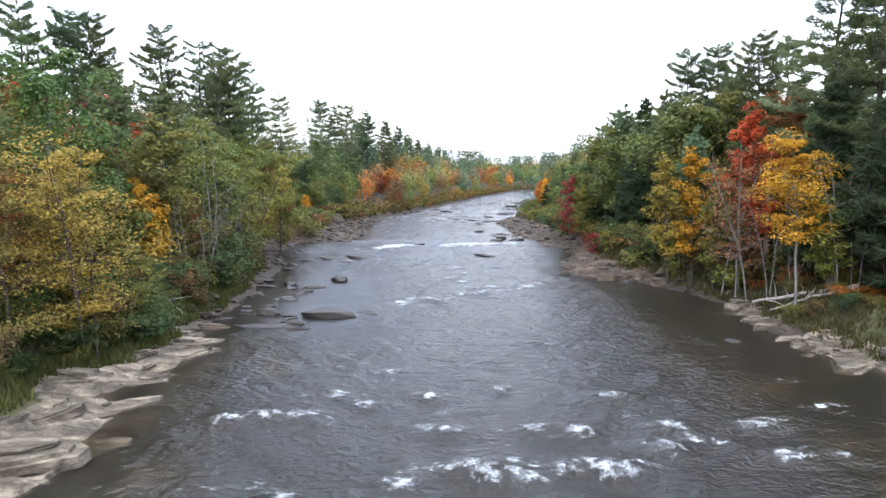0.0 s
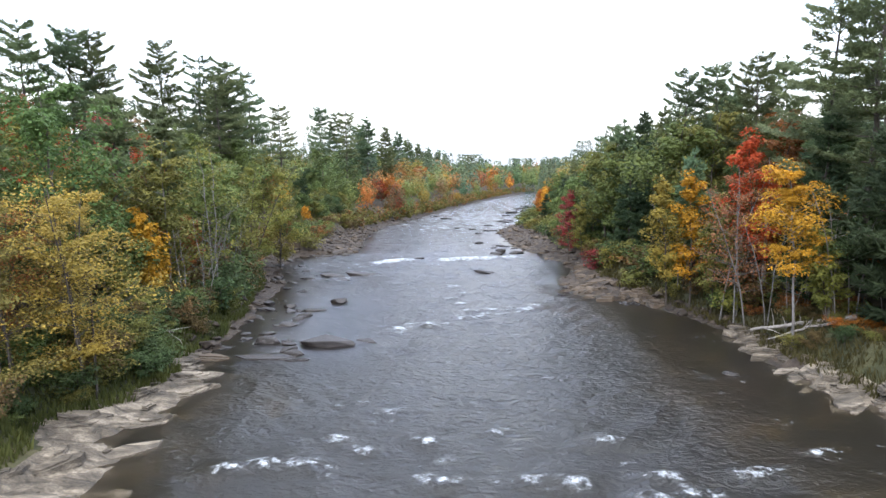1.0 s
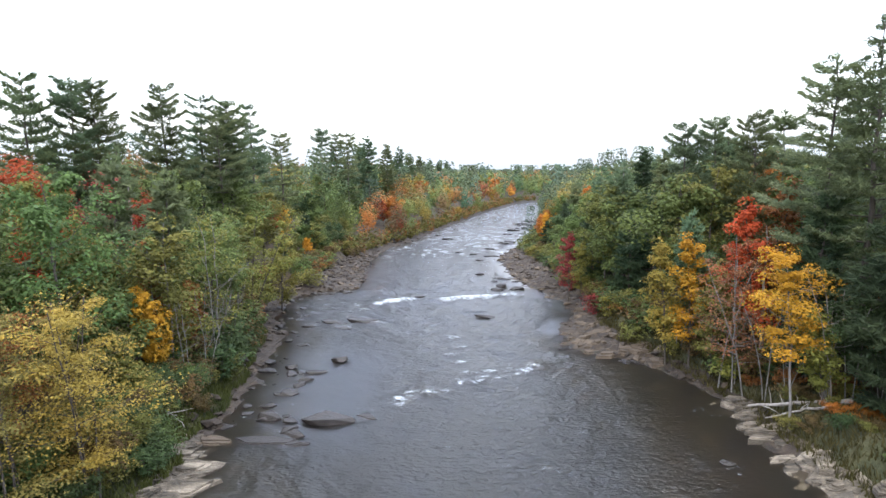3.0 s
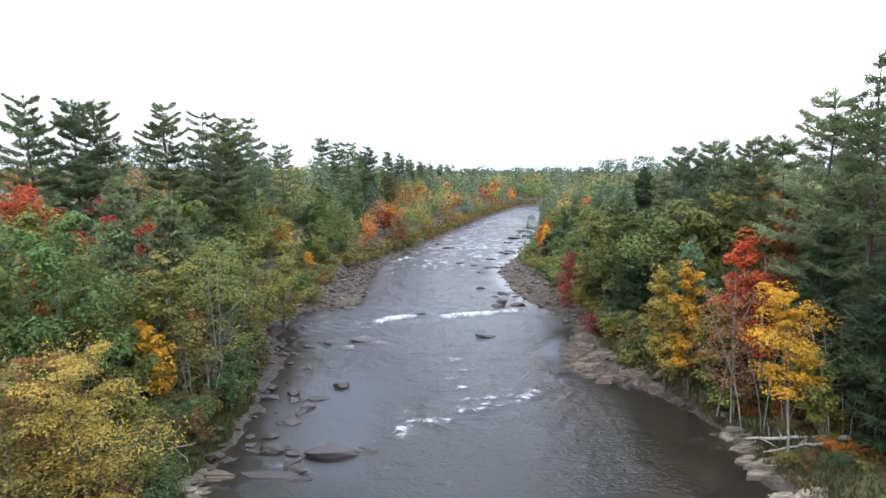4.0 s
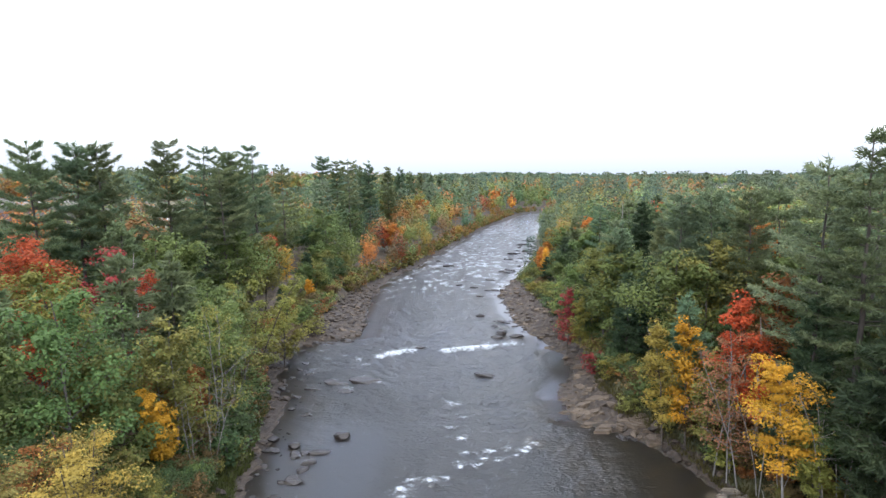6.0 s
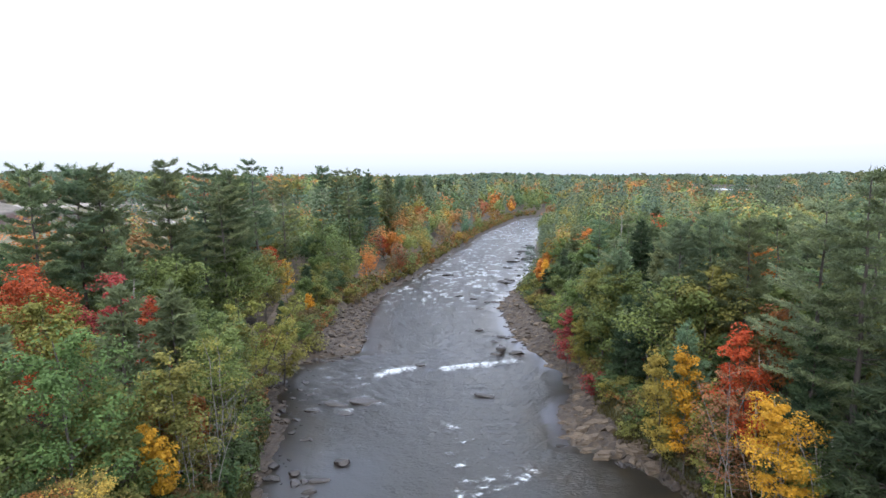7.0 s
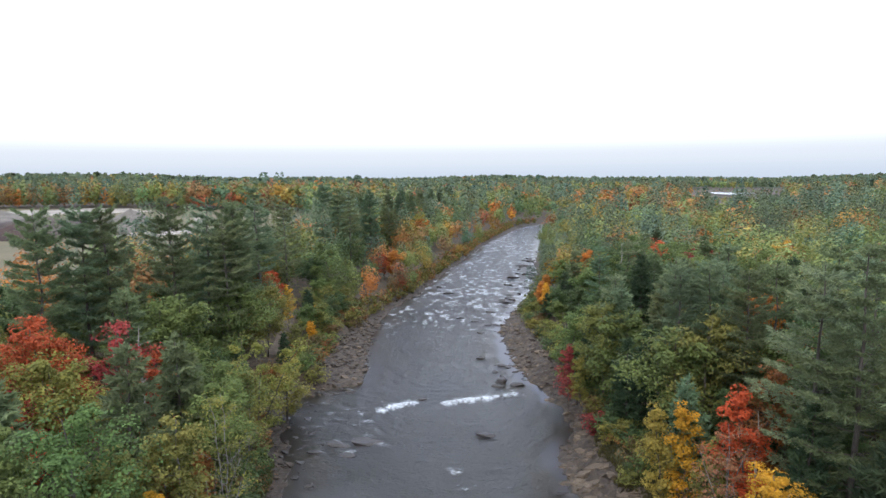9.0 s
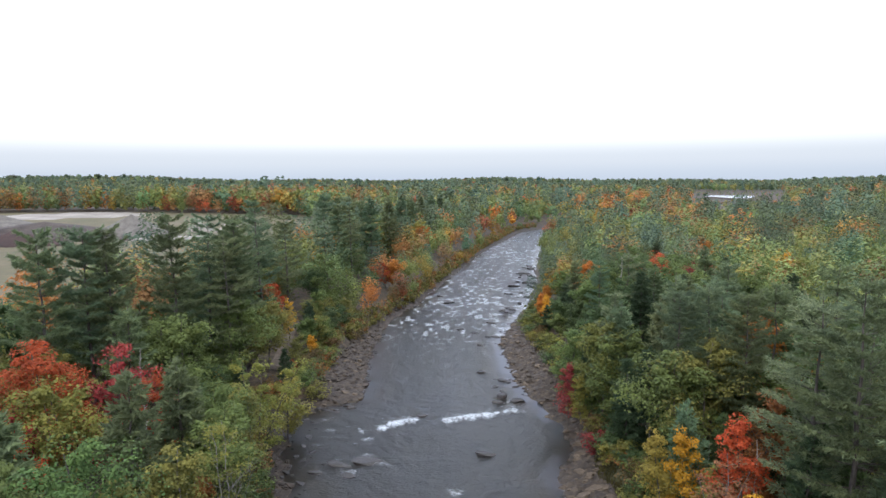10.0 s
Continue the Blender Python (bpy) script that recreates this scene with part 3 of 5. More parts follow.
def shore_rocks(side, y0, y1, count, seed, near):
    rng = random.Random(seed)
    for _ in range(count):
        y = rng.uniform(y0, y1)
        el, er = edges(np.array([y]))
        w = float(table(SHELF_L if side < 0 else SHELF_R, y))
        d = rng.uniform(-0.6, w + 0.4)
        x = float(el[0]) - d if side < 0 else float(er[0]) + d
        big = rng.random()
        if near:
            a = 0.5 + 1.9 * big ** 2.2
            put_rock("slab", x, y, a * 1.9, a * 0.9, 0.45 + 0.22 * a, rng, M_ROCK if side < 0 or y < 50 else M_TAN, "pale layered rock slab on the river shore" if side < 0 else "tan layered rock slab on the river shore", "slabs on the shore", turn=rng.gauss(0.8 if side < 0 else 0.45, 0.35))
        else:
            a = 0.28 + 1.0 * big ** 2.8
            put_rock("boulder" if rng.random() < 0.85 else "slab", x, y, a * 1.3, a, a * 0.85, rng, (M_RUBBLE if rng.random() < (0.85 if side < 0 else 0.5) else M_TAN) if d > 0.2 else M_WET, "brown angular stone on the river shore", "stones on the shore")


shore_rocks(-1, 15, 37, 26, 1, True)
shore_rocks(-1, 37, 80, 130, 2, False)
shore_rocks(-1, 80, 96, 110, 3, False)
shore_rocks(-1, 96, 130, 420, 10, False)
shore_rocks(-1, 125, 165, 30, 8, False)
shore_rocks(1, 28, 44, 30, 4, True)
shore_rocks(1, 52, 74, 36, 5, True)
shore_rocks(1, 52, 74, 70, 9, False)
shore_rocks(1, 40, 84, 50, 6, False)
shore_rocks(1, 84, 96, 40, 7, False)
shore_rocks(1, 96, 150, 320, 11, False)
join_far_stones()

# ---- trees ----


def tube(points, radii, sides):
    P, R = np.asarray(points, float), np.asarray(radii, float)
    n = len(P)
    D = np.gradient(P, axis=0)
    D /= np.linalg.norm(D, axis=1)[:, None] + 1e-9
    ref = np.where(np.abs(D[:, 2:3]) > 0.8, np.array([[1.0, 0, 0]]), np.array([[0, 0, 1.0]]))
    A = np.cross(D, ref)
    A /= np.linalg.norm(A, axis=1)[:, None] + 1e-9
    B = np.cross(D, A)
    ang = np.arange(sides) * 6.28318 / sides
    V = P[:, None, :] + R[:, None, None] * (np.cos(ang)[None, :, None] * A[:, None, :] + np.sin(ang)[None, :, None] * B[:, None, :])
    i = np.arange(n - 1)[:, None] * sides
    j = np.arange(sides)[None, :]
    k = (j + 1) % sides
    F = np.stack([i + j, i + k, i + k + sides, i + j + sides], -1).reshape(-1, 4)
    return V.reshape(-1, 3), F


class Heap:
    """Points and faces that grow."""

    def __init__(self):
        self.v, self.f, self.n = [], [], 0

    def add(self, v, f):
        self.v.append(v)
        self.f.append(np.asarray(f) + self.n)
        self.n += len(v)

    def all(self):
        return np.concatenate(self.v), np.concatenate(self.f)


def unit(v):
    return v / (np.linalg.norm(v, axis=-1, keepdims=True) + 1e-9)


def blades(C, size, rs, up=0.6, thin=0.62, face=None):
    """Leaf sprays: one small uneven triangle for each centre in C."""
    n = len(C)
    N = rs.normal(size=(n, 3))
    N[:, 2] += up * 2.0
    if face is not None:
        N = N * 0.42 + face * 1.5
    N = unit(N)
    T = unit(np.cross(N, rs.normal(size=(n, 3))))
    B = np.cross(N, T)
    L = size * rs.uniform(0.6, 1.4, (n, 1))
    W = L * thin * rs.uniform(0.75, 1.3, (n, 1))
    V = np.stack([C - T * L * 0.5 + B * W * rs.uniform(-0.3, 0.3, (n, 1)), C + B * W * 0.6 + T * L * 0.3, C - B * W * 0.6 + T * L * 0.5], 1).reshape(-1, 3)
    return V, np.arange(n * 3).reshape(n, 3)


def broadleaf(seed, h, r, base, sprays, leaf, layered=0.0, ragged=0.35, fork=1, bare=0.0, sides=5, girth=1.0, puff=1.0, boughs=0):
    """Trunk, limbs and the crown of a broad-leaved tree; returns two arrays pairs."""
    rs = np.random.RandomState(seed)
    wood, C = Heap(), []
    per = []
    for stem in range(fork):
        off = rs.uniform(-0.12, 0.12, 2) * r * (fork > 1) * 2
        lean = rs.normal(0, 0.05 + 0.05 * (fork > 1), 2) * h
        zs = np.linspace(0, 1, 7)
        P = np.stack([off[0] + lean[0] * zs ** 1.5 + rs.normal(0, 0.012 * h, 7) * zs, off[1] + lean[1] * zs ** 1.5 + rs.normal(0, 0.012 * h, 7) * zs, zs * h * 0.93], 1)
        tr = (0.008 * h + 0.025) * girth
        wood.add(*tube(P, tr * (1 - 0.85 * zs) + 0.01, sides))
        limbs = boughs or int((15 if fork == 1 else 8) * (1 + bare * 0.4))
        for k in range(limbs):
            f = base + (0.97 - base) * (k + rs.uniform(0, 0.8)) / limbs
            f = min(f, 0.96)
            p0 = np.array([np.interp(f, zs, P[:, i]) for i in range(3)])
            az = k * 2.4 + rs.uniform(-0.5, 0.5)
            rel = (f - base) / (1 - base + 1e-6)
            reach = r * (0.55 + 0.5 * math.sin(min(1, rel * 1.15 + 0.12) * 3.14159)) * rs.uniform(1 - ragged, 1 + ragged * 0.6)
            if rel > 0.85:
                reach *= 0.68
            rise = reach * (rs.uniform(0.25, 0.9) * (1 - layered) + 0.12 * layered)
            s = np.linspace(0, 1, 4)[:, None]
            d = np.array([math.cos(az), math.sin(az), 0.0])
            Q = p0 + d * reach * s + np.array([0, 0, 1.0]) * rise * s ** (1.3 - 0.5 * layered) + rs.normal(0, 0.05, (4, 3)) * reach * s
            lr = tr * (1 - 0.8 * f) * 0.55 + 0.012 * girth
            wood.add(*tube(Q, lr * (1 - 0.8 * s[:, 0]), 3))
            for m in range(3):
                q = Q[m] if m else Q[3]
                per.append((q, reach * (0.36 if m == 0 else 0.30)))
                if m:
                    a2 = az + rs.choice([-1, 1]) * rs.uniform(0.5, 1.1)
                    e = q + np.array([math.cos(a2), math.sin(a2), rs.uniform(0.1, 0.6) * (1 - layered) + 0.08]) * reach * 0.42
                    wood.add(*tube(np.array([q, e]), np.array([lr * 0.45, 0.006]), 3))
                    per.append((e, reach * 0.29))
        per.append((P[-1], r * 0.34))
    n = max(1, sprays // len(per))
    out = []
    for q, rad in per:
        if rs.random_sample() < bare:
            continue
        rad = max(rad * puff, 0.4)
        g = unit(rs.normal(size=(n, 3)) + np.array([0, 0, 0.45])) * rs.uniform(0.3, 1.0, (n, 1)) ** 0.4
        g[:, 2] *= 0.72 - 0.5 * layered
        C.append(q + g * rad * rs.uniform(0.8, 1.25))
        out.append(g * 0.75 + np.array([0, 0, 0.35]))
    C = np.concatenate(C)
    C[:, 2] = np.maximum(C[:, 2], 0.25)
    return wood.all(), blades(C, leaf, rs, 0.5 + layered, 0.62, np.concatenate(out))


def tufts(C, D, size, rs, n=4, thin=0.2):
    """Needle tufts: a fan of narrow triangles about the way D for each centre."""
    m = len(C)
    V = np.zeros((m, n, 3, 3))
    for k in range(n):
        d = unit(D + rs.normal(0, 0.62, (m, 3)))
        s = unit(np.cross(d, rs.normal(size=(m, 3)))) * size * thin
        tip = C + d * size * rs.uniform(0.7, 1.25, (m, 1))
        V[:, k, 0], V[:, k, 1], V[:, k, 2] = C - s - d * size * 0.25, C + s - d * size * 0.25, tip
    V = V.reshape(-1, 3)
    return V, np.arange(len(V)).reshape(-1, 3)


def conifer(seed, h, r, base, whorl, tuft, per_m, droop=0.0, open_=0.25, top=0.5, sides=6, n=4, thin=0.2):
    """A pine: straight trunk, whorls of level boughs that turn up at the tips, tufts in plates along them."""
    rs = np.random.RandomState(seed)
    wood = Heap()
    zs = np.linspace(0, 1, 9)
    P = np.stack([rs.normal(0, 0.004 * h, 9), rs.normal(0, 0.004 * h, 9), zs * h], 1)
    P[0, :2] = 0
    tr = 0.010 * h + 0.05
    wood.add(*tube(P, tr * (1 - 0.93 * zs) + 0.01, sides))
    C, D = [], []
    z, k = base * h, 0
    while z < h * 0.985:
        f = z / h
        rel = (f - base) / (1 - base)
        reach0 = r * (min(1.0, 0.55 + rel * 1.6) if rel < 0.28 else 1.0) * (1 - max(0, rel - 0.25) / 0.75 * (1 - 0.12)) ** top
        count = 7 if rel < 0.85 else 5
        for b in range(count):
            if rs.random_sample() < open_ * (1 - 0.4 * rel):
                continue
            az = k * 0.9 + b * 6.283 / count + rs.uniform(-0.35, 0.35)
            reach = max(0.4, reach0 * rs.uniform(0.5, 1.2))
            d = np.array([math.cos(az), math.sin(az), 0.0])
            lift = reach * (0.05 + 0.55 * max(0, rel - 0.55) - droop)
            s = np.linspace(0, 1, 3)[:, None]
            p0 = np.array([np.interp(f, zs, P[:, 0]), np.interp(f, zs, P[:, 1]), z + rs.uniform(-0.25, 0.25)])
            Q = p0 + d * reach * s + np.array([0, 0, 1.0]) * (lift * s + reach * 0.16 * s ** 3)
            wood.add(*tube(Q, (tr * (1 - 0.85 * f) * 0.32 + 0.012) * (1 - 0.85 * s[:, 0]), 3))
            m = max(3, int(reach * per_m))
            u = rs.uniform(0.18, 1.0, m) ** 0.8
            side = np.array([-d[1], d[0], 0.0])
            # a flat spray, widest past its middle and pointed at the tip
            spread = 0.30 * reach * np.sin(np.clip(u, 0, 1) ** 1.3 * 3.0) + 0.10
            o = rs.uniform(-1, 1, m) * spread
            c = p0 + d * (reach * u)[:, None] + side * o[:, None]
            c[:, 2] += lift * u + reach * 0.16 * u ** 3 + rs.normal(0.04, 0.075, m) - 0.10 * np.abs(o)
            C.append(c)
            D.append(unit(d * 0.9 + side * (o / (spread + 0.1))[:, None] * 0.8 + np.array([0, 0, 0.22])))
        z += whorl * rs.uniform(0.75, 1.25) * (1.15 - 0.45 * rel)
        k += 1
    C.append(P[-1] + rs.normal(0, 0.12, (8, 3)))
    D.append(unit(rs.normal(0, 0.5, (8, 3)) + np.array([0, 0, 1.0])))
    return wood.all(), tufts(np.concatenate(C), np.concatenate(D), tuft, rs, n, thin)


GAIN = 1.0
TINT = {
    "green": (0.110, 0.148, 0.050), "deep": (0.070, 0.104, 0.044), "bright": (0.088, 0.142, 0.048), "olive": (0.160, 0.156, 0.046), "lime": (0.200, 0.192, 0.050),
    "straw": (0.205, 0.165, 0.052), "yellow": (0.275, 0.215, 0.050), "gold": (0.47, 0.255, 0.030), "orange": (0.36, 0.135, 0.030), "rust": (0.215, 0.092, 0.032), "red": (0.36, 0.070, 0.028),
    "crimson": (0.235, 0.040, 0.040), "pink": (0.27, 0.125, 0.070), "pine": (0.140, 0.174, 0.094), "hemlock": (0.058, 0.083, 0.047), "blue": (0.124, 0.178, 0.110), "brown": (0.13, 0.088, 0.040), "silver": (0.180, 0.222, 0.134),
}
WORD = {"deep": "dark green", "bright": "bright green", "olive": "olive green", "lime": "yellow-green", "straw": "pale yellow", "gold": "golden", "rust": "rusty brown", "pink": "faded pink", "hemlock": "dark green", "pine": "grey-green", "blue": "blue-green", "brown": "brown", "silver": "pale grey-green"}
FORMS = {}


def form(kind, size, seed):
    """Meshes of one tree form, made once: size is its height in metres."""
    key = (kind, size, seed)
    if key in FORMS:
        return FORMS[key]
    h = float(size)
    if kind == "pine":
        w, f = conifer(seed, h, 0.15 * h + 0.8, 0.20, 0.95, 0.55, 17.0, 0.0, 0.24, 0.72, n=2, thin=0.24)
    elif kind == "bare_pine":
        w, f = conifer(seed, h, 0.15 * h + 0.5, 0.34, 1.1, 0.44, 34.0, -0.13, 0.36, 0.50, n=3, thin=0.11)
    elif kind == "great_pine":
        w, f = conifer(seed, h, 0.15 * h + 1.0, 0.24, 1.25, 0.42, 36.0, -0.03, 0.40, 0.54, n=2, thin=0.14)
    elif kind == "hemlock":
        w, f = conifer(seed, h, 0.17 * h + 0.7, 0.06, 0.75, 0.5, 17.0, 0.06, 0.14, 0.85, n=2, thin=0.24)
    elif kind == "fine_hemlock":
        w, f = conifer(seed, h, 0.17 * h + 0.6, 0.06, 0.75, 0.48, 30.0, 0.06, 0.2, 0.85, n=2, thin=0.13)
    elif kind == "maple":
        w, f = broadleaf(seed, h, 0.225 * h + 0.6, 0.24, 9000, 0.26, 0.0, 0.34, puff=1.22)
    elif kind == "birch":
        w, f = broadleaf(seed, h, 0.16 * h + 0.4, 0.22, 4600, 0.24, 0.18, 0.4, girth=0.75, puff=1.5)
    elif kind == "clump":
        w, f = broadleaf(seed, h, 0.20 * h + 0.4, 0.08, 6600, 0.22, 0.15, 0.4, 3, girth=0.7, puff=1.4)
    elif kind == "fine_clump":
        w, f = broadleaf(seed, h, 0.18 * h + 0.4, 0.14, 14000, 0.115, 0.42, 0.6, 3, girth=0.5, puff=1.45, boughs=13)
    elif kind == "fine_birch":
        w, f = broadleaf(seed, h, 0.165 * h + 0.4, 0.40, 10000, 0.14, 0.40, 0.6, girth=0.7, puff=1.1, boughs=24)
    elif kind == "sparse":
        w, f = broadleaf(seed, h, 0.17 * h + 0.3, 0.20, 2600, 0.17, 0.2, 0.5, 2, 0.25, girth=0.5, puff=1.4, boughs=12)
    elif kind == "slim":
        w, f = broadleaf(seed, h, 0.105 * h + 0.28, 0.20, 5200, 0.17, 0.05, 0.4, girth=0.55, puff=1.5, boughs=20)
    elif kind == "fine_shrub":
        w, f = broadleaf(seed, h, 0.55 * h + 0.2, 0.03, 2600, 0.14, 0.0, 0.5, 2, 0.0, 3)
    elif kind == "shrub":
        w, f = broadleaf(seed, h, 0.55 * h + 0.2, 0.03, 900, 0.22, 0.0, 0.5, 2, 0.0, 3)
    else:
        w, f = broadleaf(seed, h, 0.14 * h + 0.2, 0.30, 140, 0.18, 0.2, 0.6, 2, 0.7, girth=0.38)
    bark = M_BIRCH if kind in ("birch", "sparse", "sapling", "fine_birch") else M_BARK
    wm = mesh_of("trunk", w[0], w[1], [bark], None, True)
    fm = mesh_of("crown", f[0], f[1], [M_NEEDLE if kind in ("pine", "bare_pine", "great_pine", "hemlock", "fine_hemlock") else M_LEAF])
    FORMS[key] = (wm, fm)
    return FORMS[key]


SIZES = {"pine": (12, 18, 25), "bare_pine": (24,), "great_pine": (18, 24), "hemlock": (7, 12, 18), "fine_hemlock": (12,), "maple": (9, 13, 17), "birch": (8, 12), "clump": (9, 12), "fine_clump": (10,), "fine_birch": (11,), "sparse": (8, 12), "slim": (6, 10), "shrub": (2, 3), "fine_shrub": (2,), "sapling": (5, 8)}
NAMES = {"pine": "pine_tree", "bare_pine": "pine_tree", "great_pine": "pine_tree", "hemlock": "hemlock_tree", "fine_hemlock": "hemlock_tree", "maple": "maple_tree", "birch": "birch_tree", "clump": "alder_tree", "fine_clump": "alder_tree", "fine_birch": "birch_tree", "sparse": "birch_tree", "slim": "maple_sapling", "shrub": "shrub", "fine_shrub": "shrub", "sapling": "bare_sapling"}
SAY = {"pine": "tall {} white pine with layered boughs", "great_pine": "great {} white pine with layered boughs", "bare_pine": "tall {} white pine with a bare lower trunk", "hemlock": "dense {} conifer with boughs down to the ground", "fine_hemlock": "dense {} conifer standing behind the bank birches",
       "maple": "broad {} leafy maple tree in the woods", "birch": "slender {} birch with layered sprays", "clump": "many-stemmed {} tree on the river bank", "fine_clump": "many-stemmed {} tree leaning over the river bank", "fine_birch": "slender {} birch with a pale trunk by the river", "sparse": "thin half-bare birch with {} leaves",
       "slim": "narrow young {} maple at the forest edge", "shrub": "low {} leafy shrub on the river bank", "fine_shrub": "low {} leafy shrub above the shore rocks", "sapling": "bare pale sapling with few {} leaves"}
SPOTS = []


def plant(kind, x, y, h, tint, seed=None, wide=1.0):
    """One tree: its trunk stands in the ground and carries its crown."""
    n = len(SPOTS)
    rs = random.Random(int(x * 131 + y * 977))
    size = min(SIZES[kind], key=lambda s: abs(math.log(s / h)))
    wm, fm = form(kind, size, rs.randrange(3) if seed is None else seed)
    tree = new(NAMES[kind])
    s = h / size
    tree.location = (x, y, ground_z(x, y) - 0.15)
    tree.rotation_euler = (rs.gauss(0, 0.02), rs.gauss(0, 0.02), rs.uniform(0, 6.283))
    tree.scale = (s * wide, s * wide, s)
    trunk = new("stem" if "shrub" in kind else "trunk", wm)
    crown = new("crown", fm)
    trunk.parent = crown.parent = tree
    c = [GAIN * v for v in TINT[tint]]
    j = rs.uniform(0.85, 1.15)
    crown.color = (c[0] * j * rs.uniform(0.92, 1.08), c[1] * j, c[2] * j, 1)
    cat = {"shrub": "shrub", "fine_shrub": "shrub", "sapling": "sapling"}.get(kind, "tree")
    tagged(tree, SAY[kind].format(WORD.get(tint, tint)), cat, {"shrub": "shrubs on the bank", "fine_shrub": "shrubs on the bank", "sapling": "saplings on the bank"}.get(kind, "trees of the river woods"))
    SPOTS.append((x, y, h))
    return tree


# pines that stand out: x, y, height above the ground
PINES_LEFT = ((-45.2, 68.4, 24.4), (-42, 71, 24.2), (-39.5, 73.2, 24.2), (-36, 82.4, 25.2), (-35.5, 90, 25), (-30.9, 90, 24.2), (-30.6, 86.4, 23.0), (-34.5, 113, 26), (-37, 104, 24), (-34.5, 132, 23), (-33.5, 167, 25.8), (-30, 172, 25),
              (-26, 168, 25.5), (-22.5, 182, 25), (-27, 190, 24), (-19, 205, 24), (-17, 226, 24), (-15, 250, 23), (-12, 285, 23), (-8, 320, 23), (-4, 365, 22.5), (0, 410, 22.5), (2, 461, 22))
PINES_RIGHT = ((27, 44.8, 22), (27.6, 40.4, 23.5), (31, 36, 24), (24.0, 63, 19), (27.6, 62.5, 18.8), (28.4, 57.4, 18.6), (29.5, 79.5, 17), (34, 75.5, 17.6), (22.6, 81.5, 15.6), (43, 67, 20), (33, 111, 16), (28, 112, 15),
               (36, 52, 21), (33, 60, 19), (39, 84, 18))
for i, (x, y, h) in enumerate(PINES_LEFT):
    plant("bare_pine" if i in (0, 1, 2, 3, 5, 10) else "great_pine" if y < 180 else "pine", x, y, h, ("pine", "blue", "pine")[i % 3], i % 3)
for i, (x, y, h) in enumerate(PINES_RIGHT):
    plant("bare_pine" if i in (3, 4, 5) else "great_pine", x, y, h, ("silver", "pine", "silver", "blue")[i % 4], i % 3)

FEATURED_LEFT = (
    ("fine_clump", -18.4, 26.0, 8.6, "straw"), ("fine_clump", -17.2, 28.9, 8.4, "yellow"), ("fine_clump", -20.2, 32.8, 7.6, "straw"), ("fine_clump", -22.2, 25.0, 7.6, "green"), ("fine_clump", -22.0, 30.0, 7.4, "rust"), ("slim", -20.2, 42.2, 6.6, "gold"), ("slim", -20.6, 50.0, 5.6, "rust"),
    ("maple", -22.6, 36.2, 14.2, "bright"), ("maple", -27.0, 33.5, 13.6, "green"), ("birch", -20.0, 44.8, 11.0, "olive"), ("birch", -21.6, 45.6, 9.6, "olive"), ("sparse", -18.3, 48.4, 11.2, "lime"), ("clump", -22.2, 69.4, 10.0, "lime"), ("clump", -19.9, 75.2, 6.4, "lime"),
    ("maple", -37.6, 57.0, 15.6, "red"), ("maple", -38.0, 51.0, 12.0, "crimson"), ("maple", -34.0, 47.0, 11.6, "red"), ("maple", -32.2, 52.0, 13.6, "lime"), ("clump", -32.4, 59.6, 14.2, "crimson"), ("slim", -27.9, 56.0, 12.6, "red"),
    ("pine", -24.4, 54.9, 13.6, "pine"), ("pine", -26.2, 48.9, 14.2, "pine"), ("pine", -35.7, 67.4, 16.4, "pine"), ("maple", -20.8, 54.4, 10.2, "green"), ("maple", -32.0, 73.0, 14.2, "green"), ("maple", -34.6, 70.6, 13.8, "green"), ("maple", -30.3, 86.6, 13.6, "green"), ("slim", -29.4, 112.0, 9.0, "gold"),
    ("maple", -26.0, 136.0, 15.0, "green"), ("maple", -15.2, 170.0, 8.6, "orange"), ("maple", -17.0, 168.0, 8.0, "red"), ("maple", -12.2, 244.0, 14.8, "lime"), ("maple", -8.0, 240.0, 12.8, "orange"), ("maple", 1.0, 270.0, 7.0, "red"),
    ("maple", -22.0, 58.0, 10.6, "green"), ("birch", -21.0, 62.0, 10.0, "olive"), ("slim", -21.6, 46.6, 7.4, "rust"), ("maple", -28.6, 96.0, 12.0, "olive"), ("maple", -24.0, 40.0, 9.6, "olive"),
)
